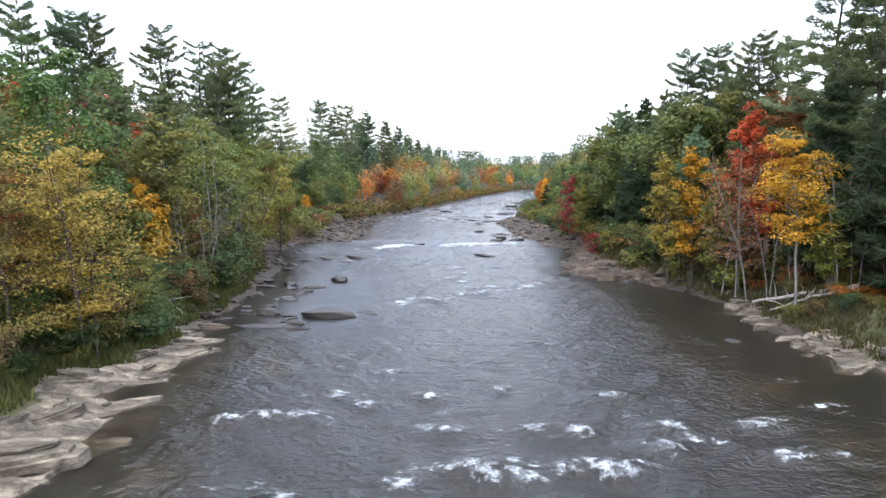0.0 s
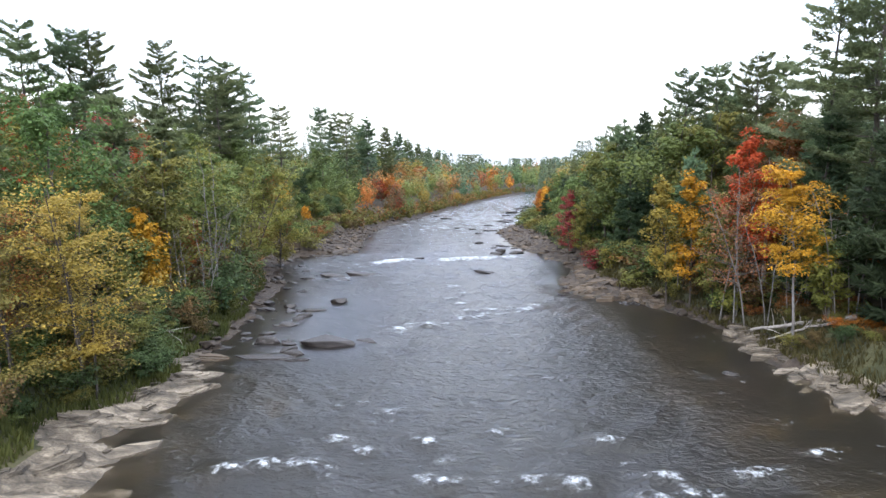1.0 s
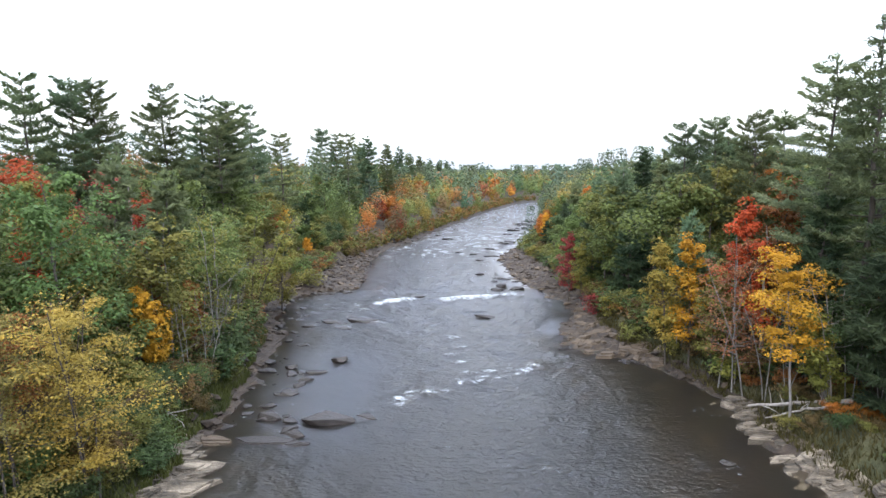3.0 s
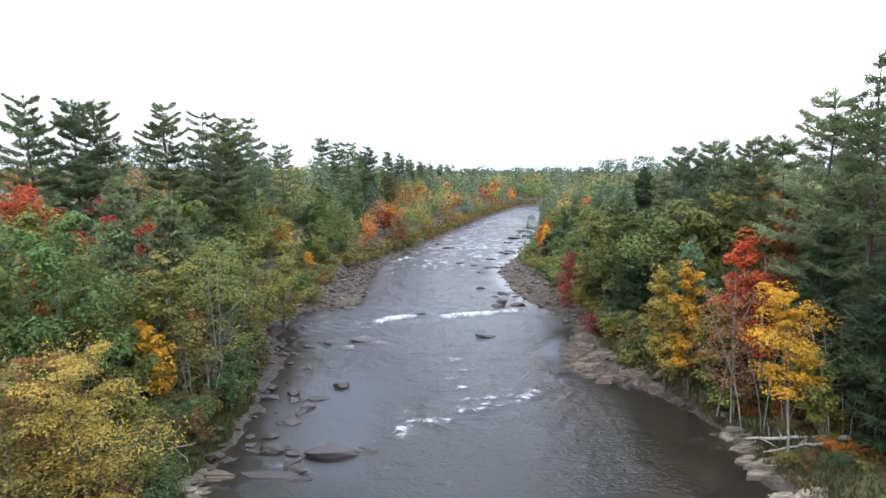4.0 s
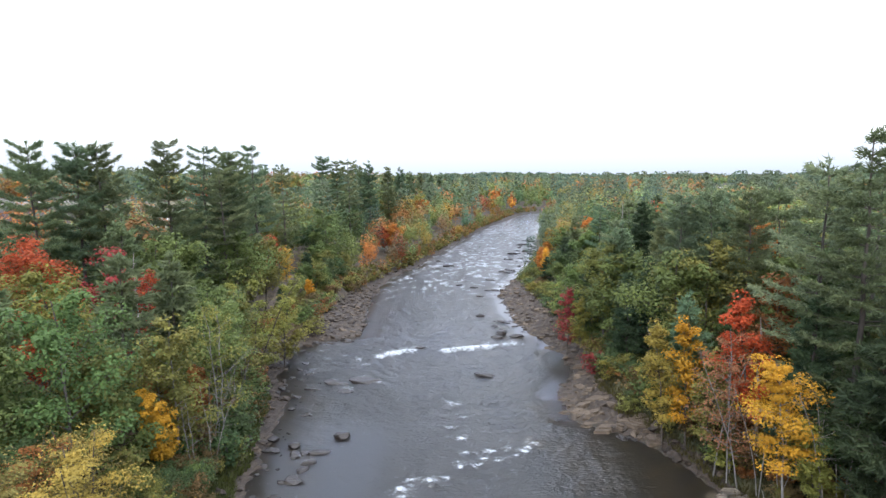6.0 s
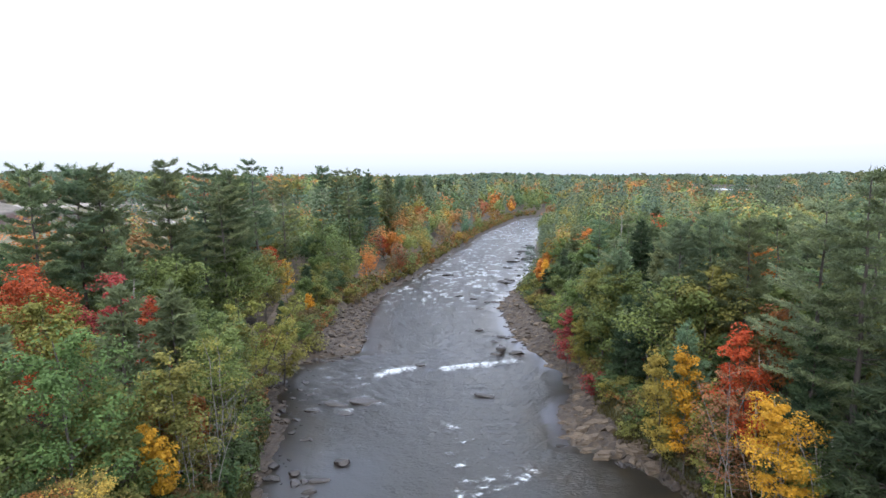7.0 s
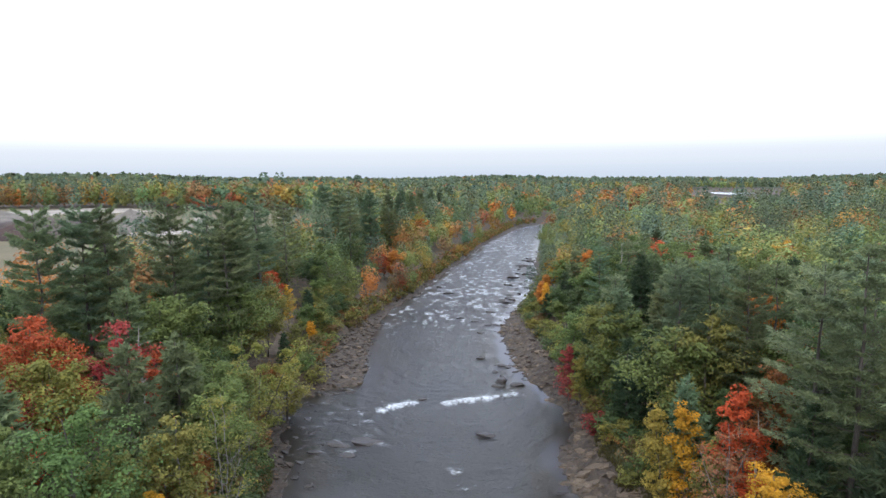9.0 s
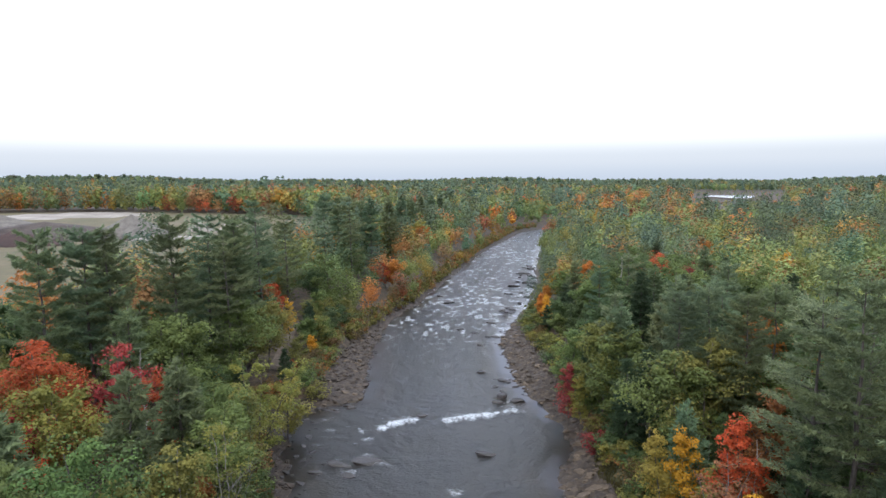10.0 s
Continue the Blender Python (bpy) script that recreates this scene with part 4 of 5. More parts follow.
FEATURED_RIGHT = (
    ("fine_birch", 21.7, 37.8, 9.6, "gold"), ("sapling", 23.6, 37.4, 8.0, "olive"), ("slim", 23.7, 46.8, 12.2, "red"), ("slim", 25.4, 49.4, 13.6, "rust"), ("slim", 20.4, 50.6, 9.2, "gold"), ("slim", 18.9, 51.8, 8.8, "yellow"), ("sparse", 21.1, 45.4, 9.8, "pink"),
    ("sparse", 21.6, 44.0, 8.2, "pink"), ("maple", 19.9, 76.2, 12.4, "olive"), ("maple", 21.4, 73.0, 12.0, "green"), ("maple", 24.6, 57.6, 15.0, "olive"), ("maple", 22.6, 59.0, 13.4, "green"), ("maple", 33.6, 66.0, 15.8, "orange"),
    ("pine", 29.5, 64.3, 17.6, "blue"), ("pine", 25.4, 70.6, 15.6, "pine"), ("pine", 21.6, 75.5, 14.6, "blue"), ("hemlock", 27.8, 86.3, 16.6, "hemlock"), ("maple", 45.1, 87.4, 17.8, "green"), ("maple", 40.2, 94.7, 16.6, "green"), ("pine", 21.7, 53.2, 10.2, "blue"),
    ("slim", 15.9, 78.4, 7.0, "crimson"), ("slim", 17.2, 77.0, 6.0, "lime"), ("shrub", 18.0, 71.2, 2.4, "crimson"), ("slim", 20.6, 131.4, 6.0, "orange"), ("slim", 21.4, 126.0, 6.6, "gold"), ("slim", 22.6, 137.0, 6.6, "orange"),
    ("birch", 28.8, 157.0, 8.8, "orange"), ("birch", 25.8, 150.0, 8.4, "gold"), ("maple", 64.4, 113.0, 15.6, "olive"), ("birch", 67.0, 125.0, 15.6, "gold"), ("maple", 71.4, 173.0, 14.0, "orange"), ("maple", 42.0, 121.0, 15.6, "red"),
    ("maple", 45.0, 107.6, 15.6, "crimson"), ("fine_hemlock", 26.0, 35.0, 15.0, "hemlock"), ("fine_hemlock", 24.8, 41.6, 12.0, "hemlock"), ("hemlock", 22.0, 65.0, 11.6, "hemlock"), ("hemlock", 19.8, 82.0, 10.0, "hemlock"), ("fine_hemlock", 24.4, 53.0, 9.0, "deep"),
    ("hemlock", 20.6, 68.4, 9.6, "hemlock"), ("fine_hemlock", 29.6, 47.0, 14.6, "deep"), ("slim", 21.0, 48.0, 7.4, "olive"), ("slim", 23.4, 37.4, 5.6, "lime"), ("maple", 17.9, 90.0, 8.6, "green"),
)
for kind, x, y, h, tint in FEATURED_LEFT + FEATURED_RIGHT:
    top = h + 2.7
    plant(kind, x, y, h if h < 3 else (top - ground_z(x, y)) / 0.96, tint)


def wood_fill(side, y0, y1, d0, d1, gap, seed, mix):
    """Fills a strip of forest between the featured trees."""
    rng = random.Random(seed)
    tries = int((y1 - y0) * (d1 - d0) / (gap * gap) * 7)
    for _ in range(tries):
        y = rng.uniform(y0, y1)
        el, er = edges(np.array([y]))
        w = float(table(SHELF_L if side < 0 else SHELF_R, y)) + 2.0
        d = w + d0 + (d1 - d0) * rng.random()
        x = float(el[0]) - d if side < 0 else float(er[0]) + d
        if abs(x) > 0.80 * y + 14:
            continue
        if side < 0 and 84 < y < 150 and abs(x - (-27 - (y - 88) * 0.125)) < 2.9:
            continue
        if any((x - a) ** 2 + (y - b) ** 2 < (gap * (1.0 if hh > 10 else 0.8)) ** 2 for a, b, hh in SPOTS[-900:]):
            continue
        kind, tint, lo, hi = rng.choices([m[:4] for m in mix], [m[4] for m in mix])[0]
        h = rng.uniform(lo, hi) * min(1.0, 0.62 + 0.022 * (d - w))
        plant(kind, x, y, h, tint)


EDGE = (("maple", "green", 8, 11, 3), ("clump", "olive", 7, 10, 3), ("birch", "olive", 7, 10, 1.6), ("slim", "rust", 5, 8, 1.0), ("maple", "deep", 8, 11, 2), ("hemlock", "hemlock", 7, 10, 1.0), ("slim", "gold", 4, 7, 0.6))
LEFT_IN = (("maple", "green", 11, 14, 4), ("maple", "deep", 11, 15, 3), ("pine", "pine", 13, 18, 2.2), ("maple", "olive", 10, 13, 1.5), ("maple", "rust", 9, 12, 0.4), ("maple", "red", 9, 11, 0.15), ("birch", "lime", 10, 12, 0.6))
RIGHT_EDGE = (("hemlock", "hemlock", 7, 11, 2.2), ("maple", "green", 7, 10, 1.6), ("sapling", "olive", 5, 8, 1.2), ("slim", "rust", 5, 8, 0.7), ("slim", "olive", 5, 8, 1.0), ("maple", "deep", 8, 11, 1.6))
RIGHT_IN = (("maple", "green", 12, 16, 3), ("maple", "deep", 12, 16, 2.2), ("pine", "pine", 14, 19, 1.6), ("hemlock", "hemlock", 11, 16, 1.6), ("maple", "olive", 11, 14, 1.6), ("maple", "orange", 10, 13, 0.4))
wood_fill(-1, 20, 135, 1, 9, 3.0, 11, EDGE)
wood_fill(-1, 22, 140, 9, 30, 4.2, 12, LEFT_IN)
wood_fill(1, 26, 135, 1, 7, 2.9, 13, RIGHT_EDGE)
wood_fill(1, 26, 140, 7, 32, 4.1, 14, RIGHT_IN)


def bank_shrubs(side, y0, y1, lo, hi, gap, seed, tints):
    """Low growth between the rocks and the trees."""
    rng = random.Random(seed)
    y = y0
    while y < y1:
        el, er = edges(np.array([y]))
        w = float(table(SHELF_L if side < 0 else SHELF_R, y))
        for _ in range(2):
            d = w + rng.uniform(lo, hi)
            x = float(el[0]) - d if side < 0 else float(er[0]) + d
            plant("fine_shrub" if y < 44 else "shrub", x, y + rng.uniform(-gap, gap) * 0.5, rng.uniform(0.7, 1.9) if side < 0 and y < 44 else rng.uniform(0.5, 1.3) if y < 44 else rng.uniform(1.0, 2.6), rng.choice(tints), None, rng.uniform(0.9, 1.3))
        y += gap * rng.uniform(0.7, 1.3)


bank_shrubs(-1, 17, 60, 0.2, 4.8, 0.6, 21, ("green", "green", "deep", "deep", "deep", "olive", "olive", "brown"))
bank_shrubs(-1, 60, 135, 0.3, 4.0, 1.6, 22, ("green", "olive", "olive", "deep", "rust", "brown", "brown"))
bank_shrubs(1, 30, 66, 0.4, 4.5, 1.2, 23, ("green", "olive", "deep", "brown", "rust", "lime"))
bank_shrubs(1, 66, 135, 0.3, 3.0, 2.2, 24, ("green", "olive", "deep", "brown", "lime"))

# ---- grass and low herbs on the banks ----


def grass(side, y0, y1, count, seed, colour, name, label):
    rs = np.random.RandomState(seed)
    y = rs.uniform(y0, y1, count)
    el, er = edges(y)
    w = table(SHELF_L if side < 0 else SHELF_R, y)
    d = w - 0.8 + np.abs(rs.normal(0, 2.6, count))
    x = np.where(side < 0, el - d, er + d)
    z, _ = land(x, y)
    C = np.stack([x, y, z], 1)
    lean = rs.normal(0, 0.35, (count, 3))
    lean[:, 2] = 1
    H = rs.uniform(0.25, 0.75, (count, 1))
    a = rs.uniform(0, 6.283, count)
    S = np.stack([np.cos(a), np.sin(a), a * 0], 1) * 0.05
    V = np.stack([C - S, C + S, C + unit(lean) * H], 1).reshape(-1, 3)
    tagged(new(name, mesh_of(name, V, np.arange(count * 3).reshape(-1, 3), [leafy(name, colour)])), label, "grass", kind="stuff")


grass(-1, 15, 70, 16000, 31, (0.075, 0.085, 0.028), "bank_grass", "yellowing grass and herbs above the rocks")
grass(1, 28, 75, 9000, 32, (0.070, 0.062, 0.026), "shore_grass", "brown and green grass above the shore")

# ---- mid and far woods ----


def lumps(seed, h, r, n, leaf, base=0.1):
    """A coarse crown for trees far off: sprays over an uneven round form, and a stem."""
    rs = np.random.RandomState(seed)
    heads = unit(rs.normal(size=(9, 3)) + np.array([0, 0, 0.25])) * 0.56
    k = rs.randint(0, 9, n)
    o = unit(rs.normal(size=(n, 3)))
    g = heads[k] + o * 0.46 * rs.uniform(0.75, 1.0, (n, 1))
    bulge = 1 + 0.22 * np.sin(3 * np.arctan2(g[:, 1], g[:, 0]) + seed) * np.sin(4 * g[:, 2] + seed)
    C = np.stack([g[:, 0] * r * bulge, g[:, 1] * r * bulge, h * (base + (1 - base) * (0.5 + 0.5 * g[:, 2]))], 1)
    return blades(C, leaf, rs, 0.7, 0.8, unit(heads[k] + o * 0.9))


def spires(seed, h, r, n, leaf):
    rs = np.random.RandomState(seed)
    t = rs.uniform(0.1, 1, n) ** 0.8
    a = rs.uniform(0, 6.283, n)
    rad = r * (1 - t) ** 0.8 * rs.uniform(0.5, 1.1, n) + 0.1
    C = np.stack([rad * np.cos(a), rad * np.sin(a), t * h], 1)
    return blades(C, leaf, rs, 0.9, 0.6, np.stack([np.cos(a), np.sin(a), np.full(n, 0.5)], 1))


CLASSES = {"green": ("round", (0.148, 0.190, 0.070)), "deep": ("round", (0.098, 0.137, 0.068)), "olive": ("round", (0.190, 0.188, 0.066)), "pine": ("spire", (0.094, 0.125, 0.082)),
           "orange": ("round", (0.33, 0.150, 0.055)), "red": ("round", (0.28, 0.085, 0.045)), "gold": ("round", (0.34, 0.22, 0.055)), "rust": ("round", (0.22, 0.125, 0.058))}


def far_woods(name, label, y0, y1, cell, n, leaf, seed, size, wings=None):
    rs = np.random.RandomState(seed)
    ys = np.arange(y0, y1, cell)
    XS, YS = [], []
    for y in ys:
        half = max(0.80 * y + 40, 75)
        x = np.arange(-half, half, cell)
        XS.append(x + rs.uniform(-0.48, 0.48, len(x)) * cell)
        YS.append(y + rs.uniform(-0.48, 0.48, len(x)) * cell)
    x, y = np.concatenate(XS), np.concatenate(YS)
    el, er = edges(y)
    d = np.where(x < (el + er) / 2, el - x, x - er)
    sh = np.where(x < (el + er) / 2, table(SHELF_L, y), table(SHELF_R, y))
    keep = (d > sh + 0.2) & ~inside(CLEARING, x, y)
    keep &= ~((y < 139) & (d < 36) & (np.abs(x) < 0.80 * y + 14))
    keep &= ~(((x - 370) / 46) ** 2 + ((y - 795) / 145) ** 2 < 1)
    keep &= ~((x < -20) & (y < 160) & (np.abs(x + 27 + (y - 88) * 0.125) < 3.0))
    if wings is not None:
        keep &= (np.abs(x) > 0.80 * y + 14) == wings
    x, y, d = x[keep], y[keep], (d - sh)[keep]
    z, _ = land(x, y)
    patch = fbm(x / 55, y / 55, seed + 3, 3)
    patch2 = fbm(x / 90 + 40, y / 90, seed + 5, 2)
    warm = 0.04 + 0.42 * smooth(0.56, 0.70, patch) * (1 - 0.5 * ((x > 30) & (y < 120))) + 0.08 * smooth(300, 600, y) + 0.25 * ((x < el[keep]) & (d < 16) & (y > 150) & (y < 420)) + 0.24 * ((y > 495) & (y < 640) & (x < -60))
    warm = warm * (1 - 0.65 * smooth(800, 1300, y))
    pick = rs.uniform(0, 1, len(x))
    dark = np.maximum(smooth(0.45, 0.62, patch2), 1.3 * smooth(800, 1300, y))
    hue = rs.uniform(0, 1, len(x))
    cls = np.where(pick < warm, np.where(hue < 0.36, "orange", np.where(hue < 0.5, "red", np.where(hue < 0.66, "gold", "rust"))),
                   np.where(hue < 0.10 + 0.35 * dark, "pine", np.where(hue < 0.66, "green", np.where(hue < 0.84, "deep", "olive"))))
    near_shore = smooth(0, 22, d)
    h = size * rs.uniform(0.62, 1.28, len(x)) * (0.55 + 0.45 * near_shore)
    h = h * np.where((y > 495) & (y < 620) & (x < -60), 1.4, 1.0)
    h = h * np.where((x > 0.395 * y) & (x < 0.55 * y) & (y > 330) & (y < 1250), np.where(y > 590, 0.19, 0.42), 1.0)
    for key, (shape, colour) in CLASSES.items():
        idx = np.nonzero(cls == key)[0]
        if not len(idx):
            continue
        tmpl = [lumps(k, 1.0, 0.40, n, leaf / size) if shape == "round" else spires(k, 1.0, 0.20, n, leaf / size * 0.85) for k in range(5)]
        VS, FS, TS, base = [], [], [], 0
        for k in range(5):
            sel = idx[k::5]
            V, F = tmpl[k]
            a = rs.uniform(0, 6.283, len(sel))
            c, s_ = np.cos(a), np.sin(a)
            hh = h[sel] * (1.22 if shape == "spire" else 1.0)
            R = np.stack([V[None, :, 0] * c[:, None] - V[None, :, 1] * s_[:, None], V[None, :, 0] * s_[:, None] + V[None, :, 1] * c[:, None], np.repeat(V[None, :, 2], len(sel), 0)], -1)
            R = R * hh[:, None, None] + np.stack([x[sel], y[sel], z[sel]], 1)[:, None, :]
            VS.append(R.reshape(-1, 3))
            light = np.exp(rs.normal(0, 0.17, len(sel)))
            warmth = np.exp(rs.normal(0, 0.11, len(sel)))
            TS.append(np.repeat(np.stack([light * warmth, light, light / warmth, np.ones(len(sel))], 1), len(V), 0))
            FS.append((F[None] + (np.arange(len(sel)) * len(V))[:, None, None] + base).reshape(-1, 3))
            base += len(sel) * len(V)
        me = mesh_of(name, np.concatenate(VS), np.concatenate(FS), [leafy("far_" + key, colour, 0.6, 0.18, 0.3, True)])
        me.attributes.new("tone", "FLOAT_COLOR", "POINT").data.foreach_set("color", np.concatenate(TS).ravel().astype(np.float32))
        tagged(new(name, me), label.format(WORD.get(key, key)), "woods", kind="stuff")


far_woods("outer_woods", "{} trees of the woods off the river", -70, 139, 7.0, 130, 1.3, 40, 14.5, True)
far_woods("bank_woods", "{} trees of the woods behind the river bank", 20, 139, 7.0, 1150, 0.47, 45, 15.0, False)
far_woods("river_woods", "{} trees of the woods beside the upper river", 139, 222, 7.0, 1000, 0.50, 41, 14.5)
far_woods("upper_woods", "{} trees of the woods beside the upper river", 222, 300, 7.0, 460, 0.78, 46, 14.5)
far_woods("middle_woods", "{} trees of the woods beyond the river", 300, 620, 9.6, 190, 1.3, 42, 15.5)
far_woods("distant_woods", "{} trees of the distant autumn woods", 620, 1500, 15.0, 60, 2.7, 43, 15.5)
far_woods("hill_woods", "{} trees on the far low hills", 1500, 3000, 32.0, 26, 8.0, 44, 14.0)



def shore_brush(side, y0, y1, count, seed, colour, name, label):
    """Low brush that fringes the upper river."""
    rs = np.random.RandomState(seed)
    y = rs.uniform(y0, y1, count)
    el, er = edges(y)
    sh = table(SHELF_L if side < 0 else SHELF_R, y)
    d = sh - 0.6 + np.abs(rs.normal(0, 2.2, count))
    x = el - d if side < 0 else er + d
    z, _ = land(x, y)
    h = rs.uniform(1.0, 3.4, count)
    VS, FS = [], []
    for k in range(count):
        C = unit(rs.normal(size=(46, 3))) * rs.uniform(0.4, 1, (46, 1)) * np.array([h[k] * 0.6, h[k] * 0.6, h[k] * 0.5]) + np.array([x[k], y[k], z[k] + h[k] * 0.45])
        V, F = blades(C, 0.55, rs, 0.6)
        VS.append(V)
        FS.append(F + k * len(V))
    tagged(new(name, mesh_of(name, np.concatenate(VS), np.concatenate(FS), [leafy(name, colour, 0.6, 0.35)])), label, "brush", kind="stuff")


shore_brush(-1, 125, 420, 330, 51, (0.13, 0.12, 0.04), "olive_brush", "olive brush along the upper river shore")
shore_brush(-1, 125, 420, 160, 52, (0.22, 0.11, 0.045), "rusty_brush", "rusty brush along the upper river shore")
shore_brush(1, 125, 420, 260, 53, (0.12, 0.13, 0.045), "green_brush", "green brush along the upper river shore")

# ---- gravel pit, pond, track ----


def mound(name, x, y, rx, ry, h, mat, label, seed, peak=1.0):
    """A tipped heap: a cone with slumped, gullied flanks."""
    n, m = 48, 14
    a = np.linspace(0, 6.28318, n, endpoint=False)
    t = np.linspace(0, 1, m)
    A, T = np.meshgrid(a, t)
    gully = 1 + 0.16 * np.sin(A * 7 + seed) * T + 0.22 * (fbm(np.cos(A) * 2 + seed, np.sin(A) * 2, seed, 3) - 0.5)
    X, Y = x + rx * T * np.cos(A) * gully, y + ry * T * np.sin(A) * gully
    Z = 2.6 + h * (1 - T) ** peak + (fbm(X * 0.3, Y * 0.3, seed, 3) - 0.5) * 0.10 * h * (1 - T)
    Z[-1] -= 1.0
    V = np.stack([X.ravel(), Y.ravel(), Z.ravel()], 1)
    i, j = np.meshgrid(np.arange(m - 1), np.arange(n), indexing="ij")
    F = np.stack([i * n + j, i * n + (j + 1) % n, (i + 1) * n + (j + 1) % n, (i + 1) * n + j], -1).reshape(-1, 4)
    tagged(new(name, mesh_of(name, V, F, [mat], None, True)), label, "heap", "heaps in the gravel pit")


mound("gravel_cone", -180, 347, 24, 22, 13, M_GREYSAND, "grey cone of gravel in the pit", 3, 1.0)
mound("soil_mound", -232, 350, 55, 22, 9, M_SOIL, "long brown heap of soil in the pit", 5, 0.7)
mound("soil_mound", -196, 318, 32, 12, 6.5, M_SOIL, "long brown heap of soil in the pit", 8, 0.8)
mound("soil_mound", -212, 298, 26, 12, 8.0, M_REDSOIL, "dark red-brown heap of soil in the pit", 11, 0.8)
mound("gravel_cone", -286, 390, 34, 26, 11, M_GREYSAND, "grey cone of gravel in the pit", 14, 1.0)
mound("gravel_cone", -152, 372, 9, 9, 7.5, M_SAND, "pale cone of sand in the pit", 17, 1.0)
mound("gravel_cone", -131, 368, 9, 9, 8.0, M_SAND, "pale cone of sand in the pit", 20, 1.0)


def pond():
    b = Mat("pond_water_painted_sky")
    # pale base colour paints in the bright sky the pond would reflect
    p = b.node("ShaderNodeBsdfPrincipled", Base_Color=(0.42, 0.44, 0.46, 1), Roughness=0.12, IOR=1.333, Normal=b.bump(b.noise(0.12, 3), 1.0, 5.0))
    mat = b.done(p.outputs[0])
    n = 40
    V = [(392, 850, 8.0)]
    for k in range(n):
        a = k * 6.28318 / n
        r = 1 + 0.18 * math.sin(3 * a + 1) + 0.1 * math.sin(5 * a)
        V.append((392 + 29 * r * math.cos(a) + 8 * math.sin(a), 850 + 62 * r * math.sin(a), 8.0))
    F = [(0, 1 + k, 1 + (k + 1) % n) for k in range(n)]
    tagged(new("pond", mesh_of("pond", V, F, [mat])), "still pond among distant woods, pale sky reflection painted into its colour", "pond", kind="structure")


pond()


def track():
    """The gravel track on the left bank."""
    ys = np.linspace(97, 128, 40)
    xs = -27 - (ys - 88) * 0.125 + 0.4 * np.sin(ys * 0.2)
    V = []
    for x, y in zip(xs, ys):
        for o in (-1.2, -0.4, 0.4, 1.2):
            V.append((x + o, y, ground_z(x + o, y) + 0.12))
    tagged(new("gravel_track", mesh_of("gravel_track", np.array(V), grid_faces(4, len(ys)), [M_TAN], None, True)), "grey gravel track through the trees", "track", kind="structure")


track()

# ---- dead wood ----


def log(name, a, b, r, label, twigs, seed):
    rs = np.random.RandomState(seed)
    a, b = np.array(a, float), np.array(b, float)
    t = np.linspace(0, 1, 9)[:, None]
    P = a + (b - a) * t + rs.normal(0, 0.04, (9, 3))
    tree = new(name)
    tree.location = tuple(a)
    v, f = tube(P - a, r * (1 - 0.55 * t[:, 0]), 8)
    stem = new("stem", mesh_of("stem", v, f, [M_DEAD], None, True))
    stem.parent = tree
    for k in range(twigs):
        p = P[2 + k % 6] - a
        d = unit(rs.normal(size=3) + np.array([0, 0, 0.7])) * rs.uniform(0.6, 1.6)
        v, f = tube(np.array([p, p + d * 0.5 + rs.normal(0, 0.05, 3), p + d]), np.array([0.05, 0.035, 0.012]), 4)
        tw = new("branch", mesh_of("branch", v, f, [M_DEAD], None, True))
        tw.parent = tree
    tagged(tree, label, "log", "fallen wood on the bank")


def on(x, y, up):
    return (x, y, ground_z(x, y) + up)


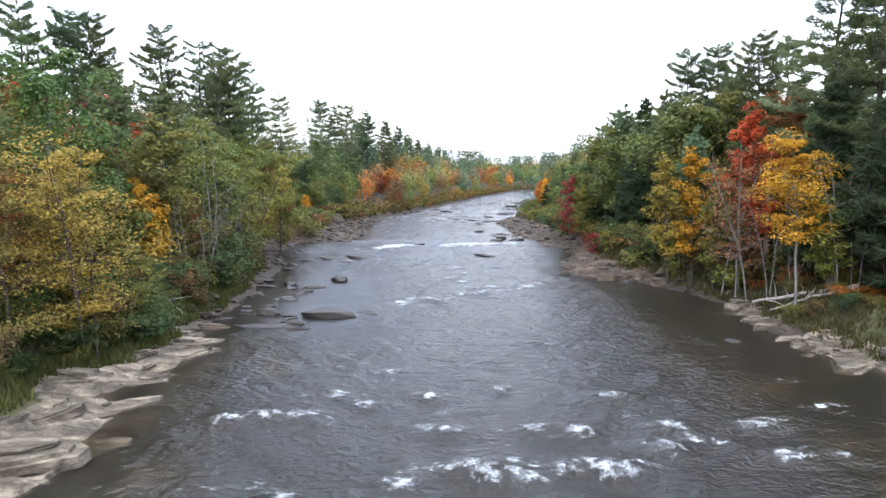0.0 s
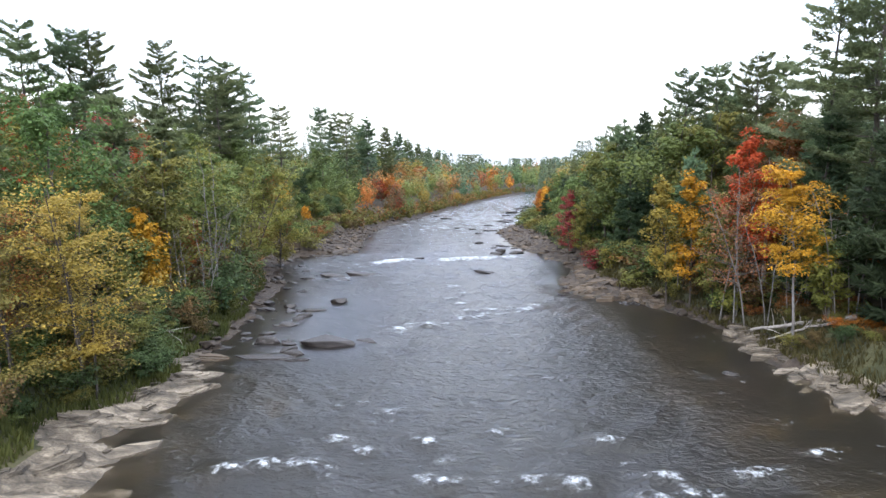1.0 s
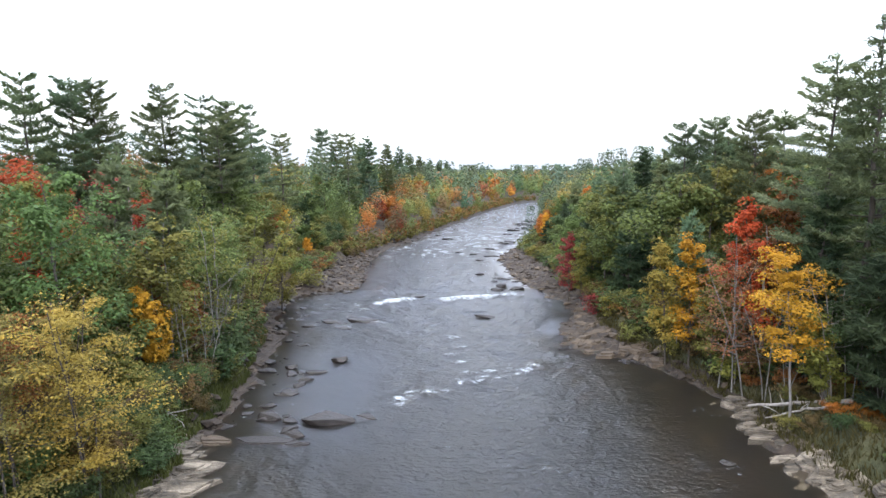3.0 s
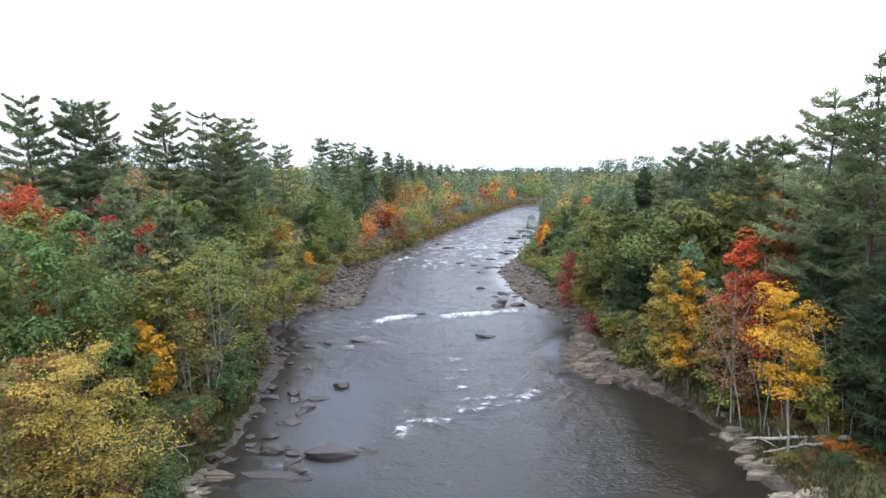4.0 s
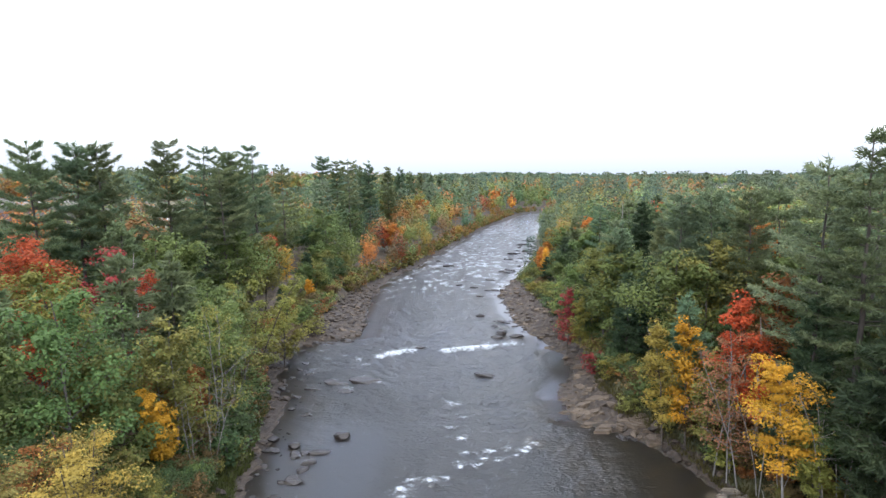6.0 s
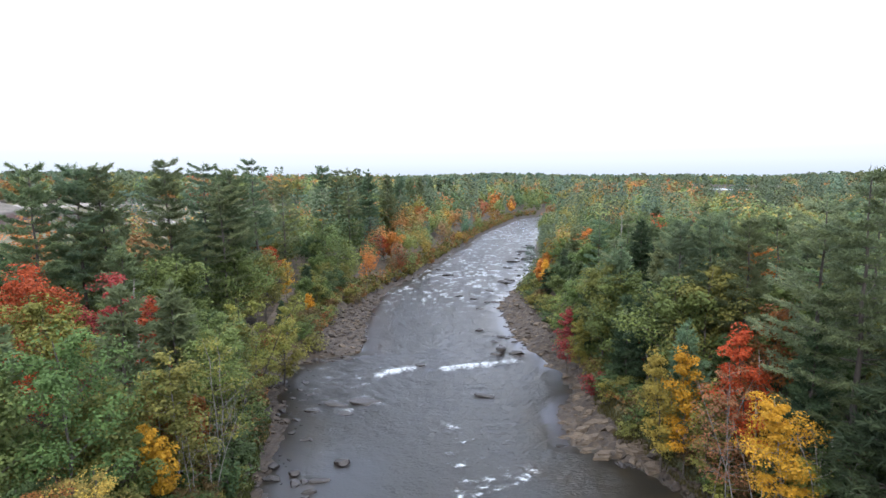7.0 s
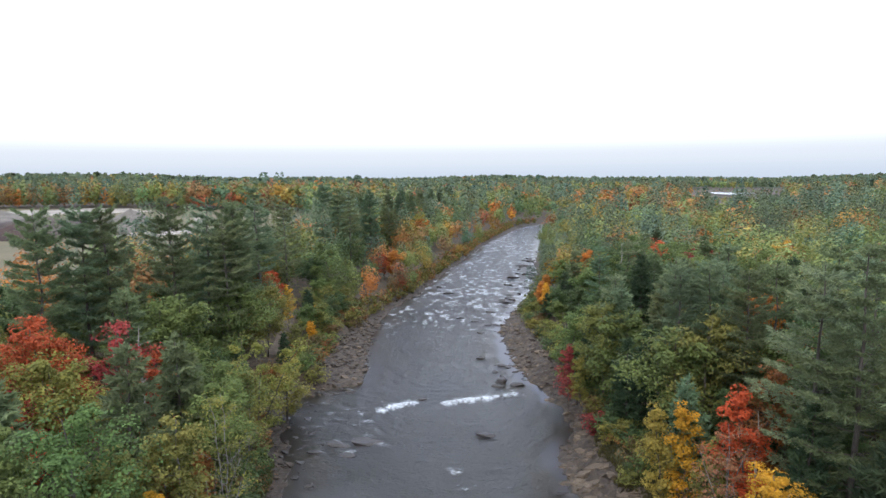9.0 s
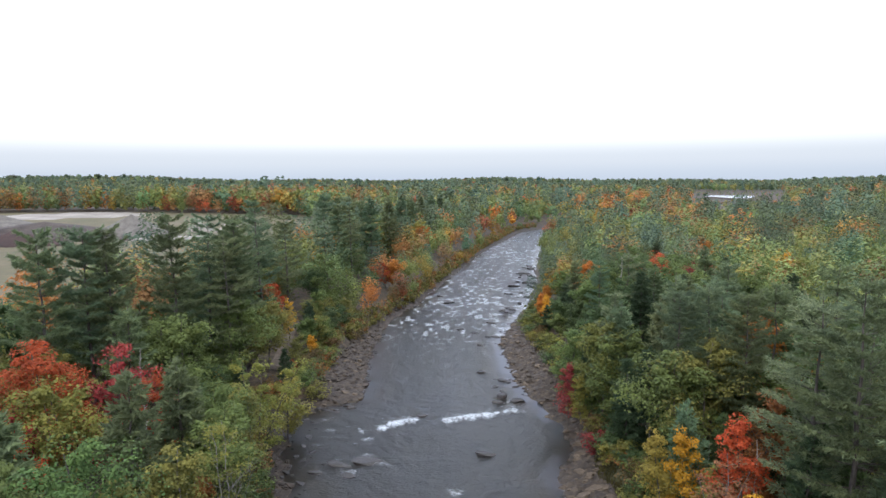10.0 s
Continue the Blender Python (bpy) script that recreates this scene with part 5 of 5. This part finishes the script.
log("fallen_log", on(24.8, 36.8, 0.5), on(20.4, 40.6, 0.9), 0.17, "pale fallen tree trunk lying on the river bank", 6, 1)
log("fallen_log", on(23.6, 36.6, 0.45), on(20.8, 39.0, 0.6), 0.09, "thin grey fallen trunk lying on the river bank", 3, 2)
log("fallen_log", on(-18.4, 40.2, 0.3), on(-17.4, 38.0, 0.4), 0.16, "grey broken log in the bank brush", 3, 3)
for k in range(7):
    q = random.Random(60 + k)
    x, y = -19.5 + q.uniform(-1.5, 1.5), 39.5 + q.uniform(-1.6, 1.6)
    log("dead_branch", on(x, y, 0.1), on(x + q.uniform(-2, 2), y + q.uniform(-1, 1), q.uniform(0.3, 1.0)), 0.05, "grey dead branch in a brush pile", 3, 10 + k)

# ---- bare poles at the edge of the right bank ----
q = random.Random(77)
for k in range(22):
    y = q.uniform(35, 58)
    er = float(edges(np.array([y]))[1][0]) + float(table(SHELF_R, y))
    plant("sapling", er + q.uniform(0.3, 4.5), y, q.uniform(4.5, 9.0), q.choice(("olive", "rust", "brown", "lime")))
for k in range(8):
    y = q.uniform(40, 70)
    el = float(edges(np.array([y]))[0][0]) - float(table(SHELF_L, y))
    plant("sapling", el - q.uniform(0.8, 4.0), y, q.uniform(4.5, 8.0), q.choice(("olive", "lime")))

# ---- orange ferns, a dead snag ----
for x, y, h in ((23.4, 36.0, 0.9), (24.4, 35.5, 1.0), (25.2, 35.0, 0.8)):
    plant("fine_shrub", x, y, h, "orange", None, 1.1)


def snag(x, y, h, seed):
    """A dead standing tree: a bare tapering stem with broken stubs."""
    rs = np.random.RandomState(seed)
    tree = new("dead_snag")
    tree.location = (x, y, ground_z(x, y) - 0.1)
    t = np.linspace(0, 1, 8)
    P = np.stack([rs.normal(0, 0.03, 8) * t * 3, rs.normal(0, 0.03, 8) * t * 3, t * h], 1)
    v, f = tube(P, 0.16 * (1 - 0.9 * t) + 0.01, 6)
    stem = new("stem", mesh_of("stem", v, f, [M_DEAD], None, True))
    stem.parent = tree
    for k in range(14):
        z = h * (0.45 + 0.5 * k / 14)
        a = k * 2.4
        d = np.array([math.cos(a), math.sin(a), 0.25]) * rs.uniform(0.5, 1.6) * (1.15 - z / h)
        v, f = tube(np.array([[0, 0, z], d + np.array([0, 0, z])]), np.array([0.035, 0.008]), 4)
        br = new("branch", mesh_of("branch", v, f, [M_DEAD], None, True))
        br.parent = tree
    tagged(tree, "bare grey dead tree standing above the canopy", "tree", "dead trees")


snag(31.0, 108.0, 16.0, 1)
snag(24.5, 47.0, 10.5, 2)
snag(-26.5, 52.5, 12.0, 3)
snag(-31.0, 61.0, 13.0, 4)
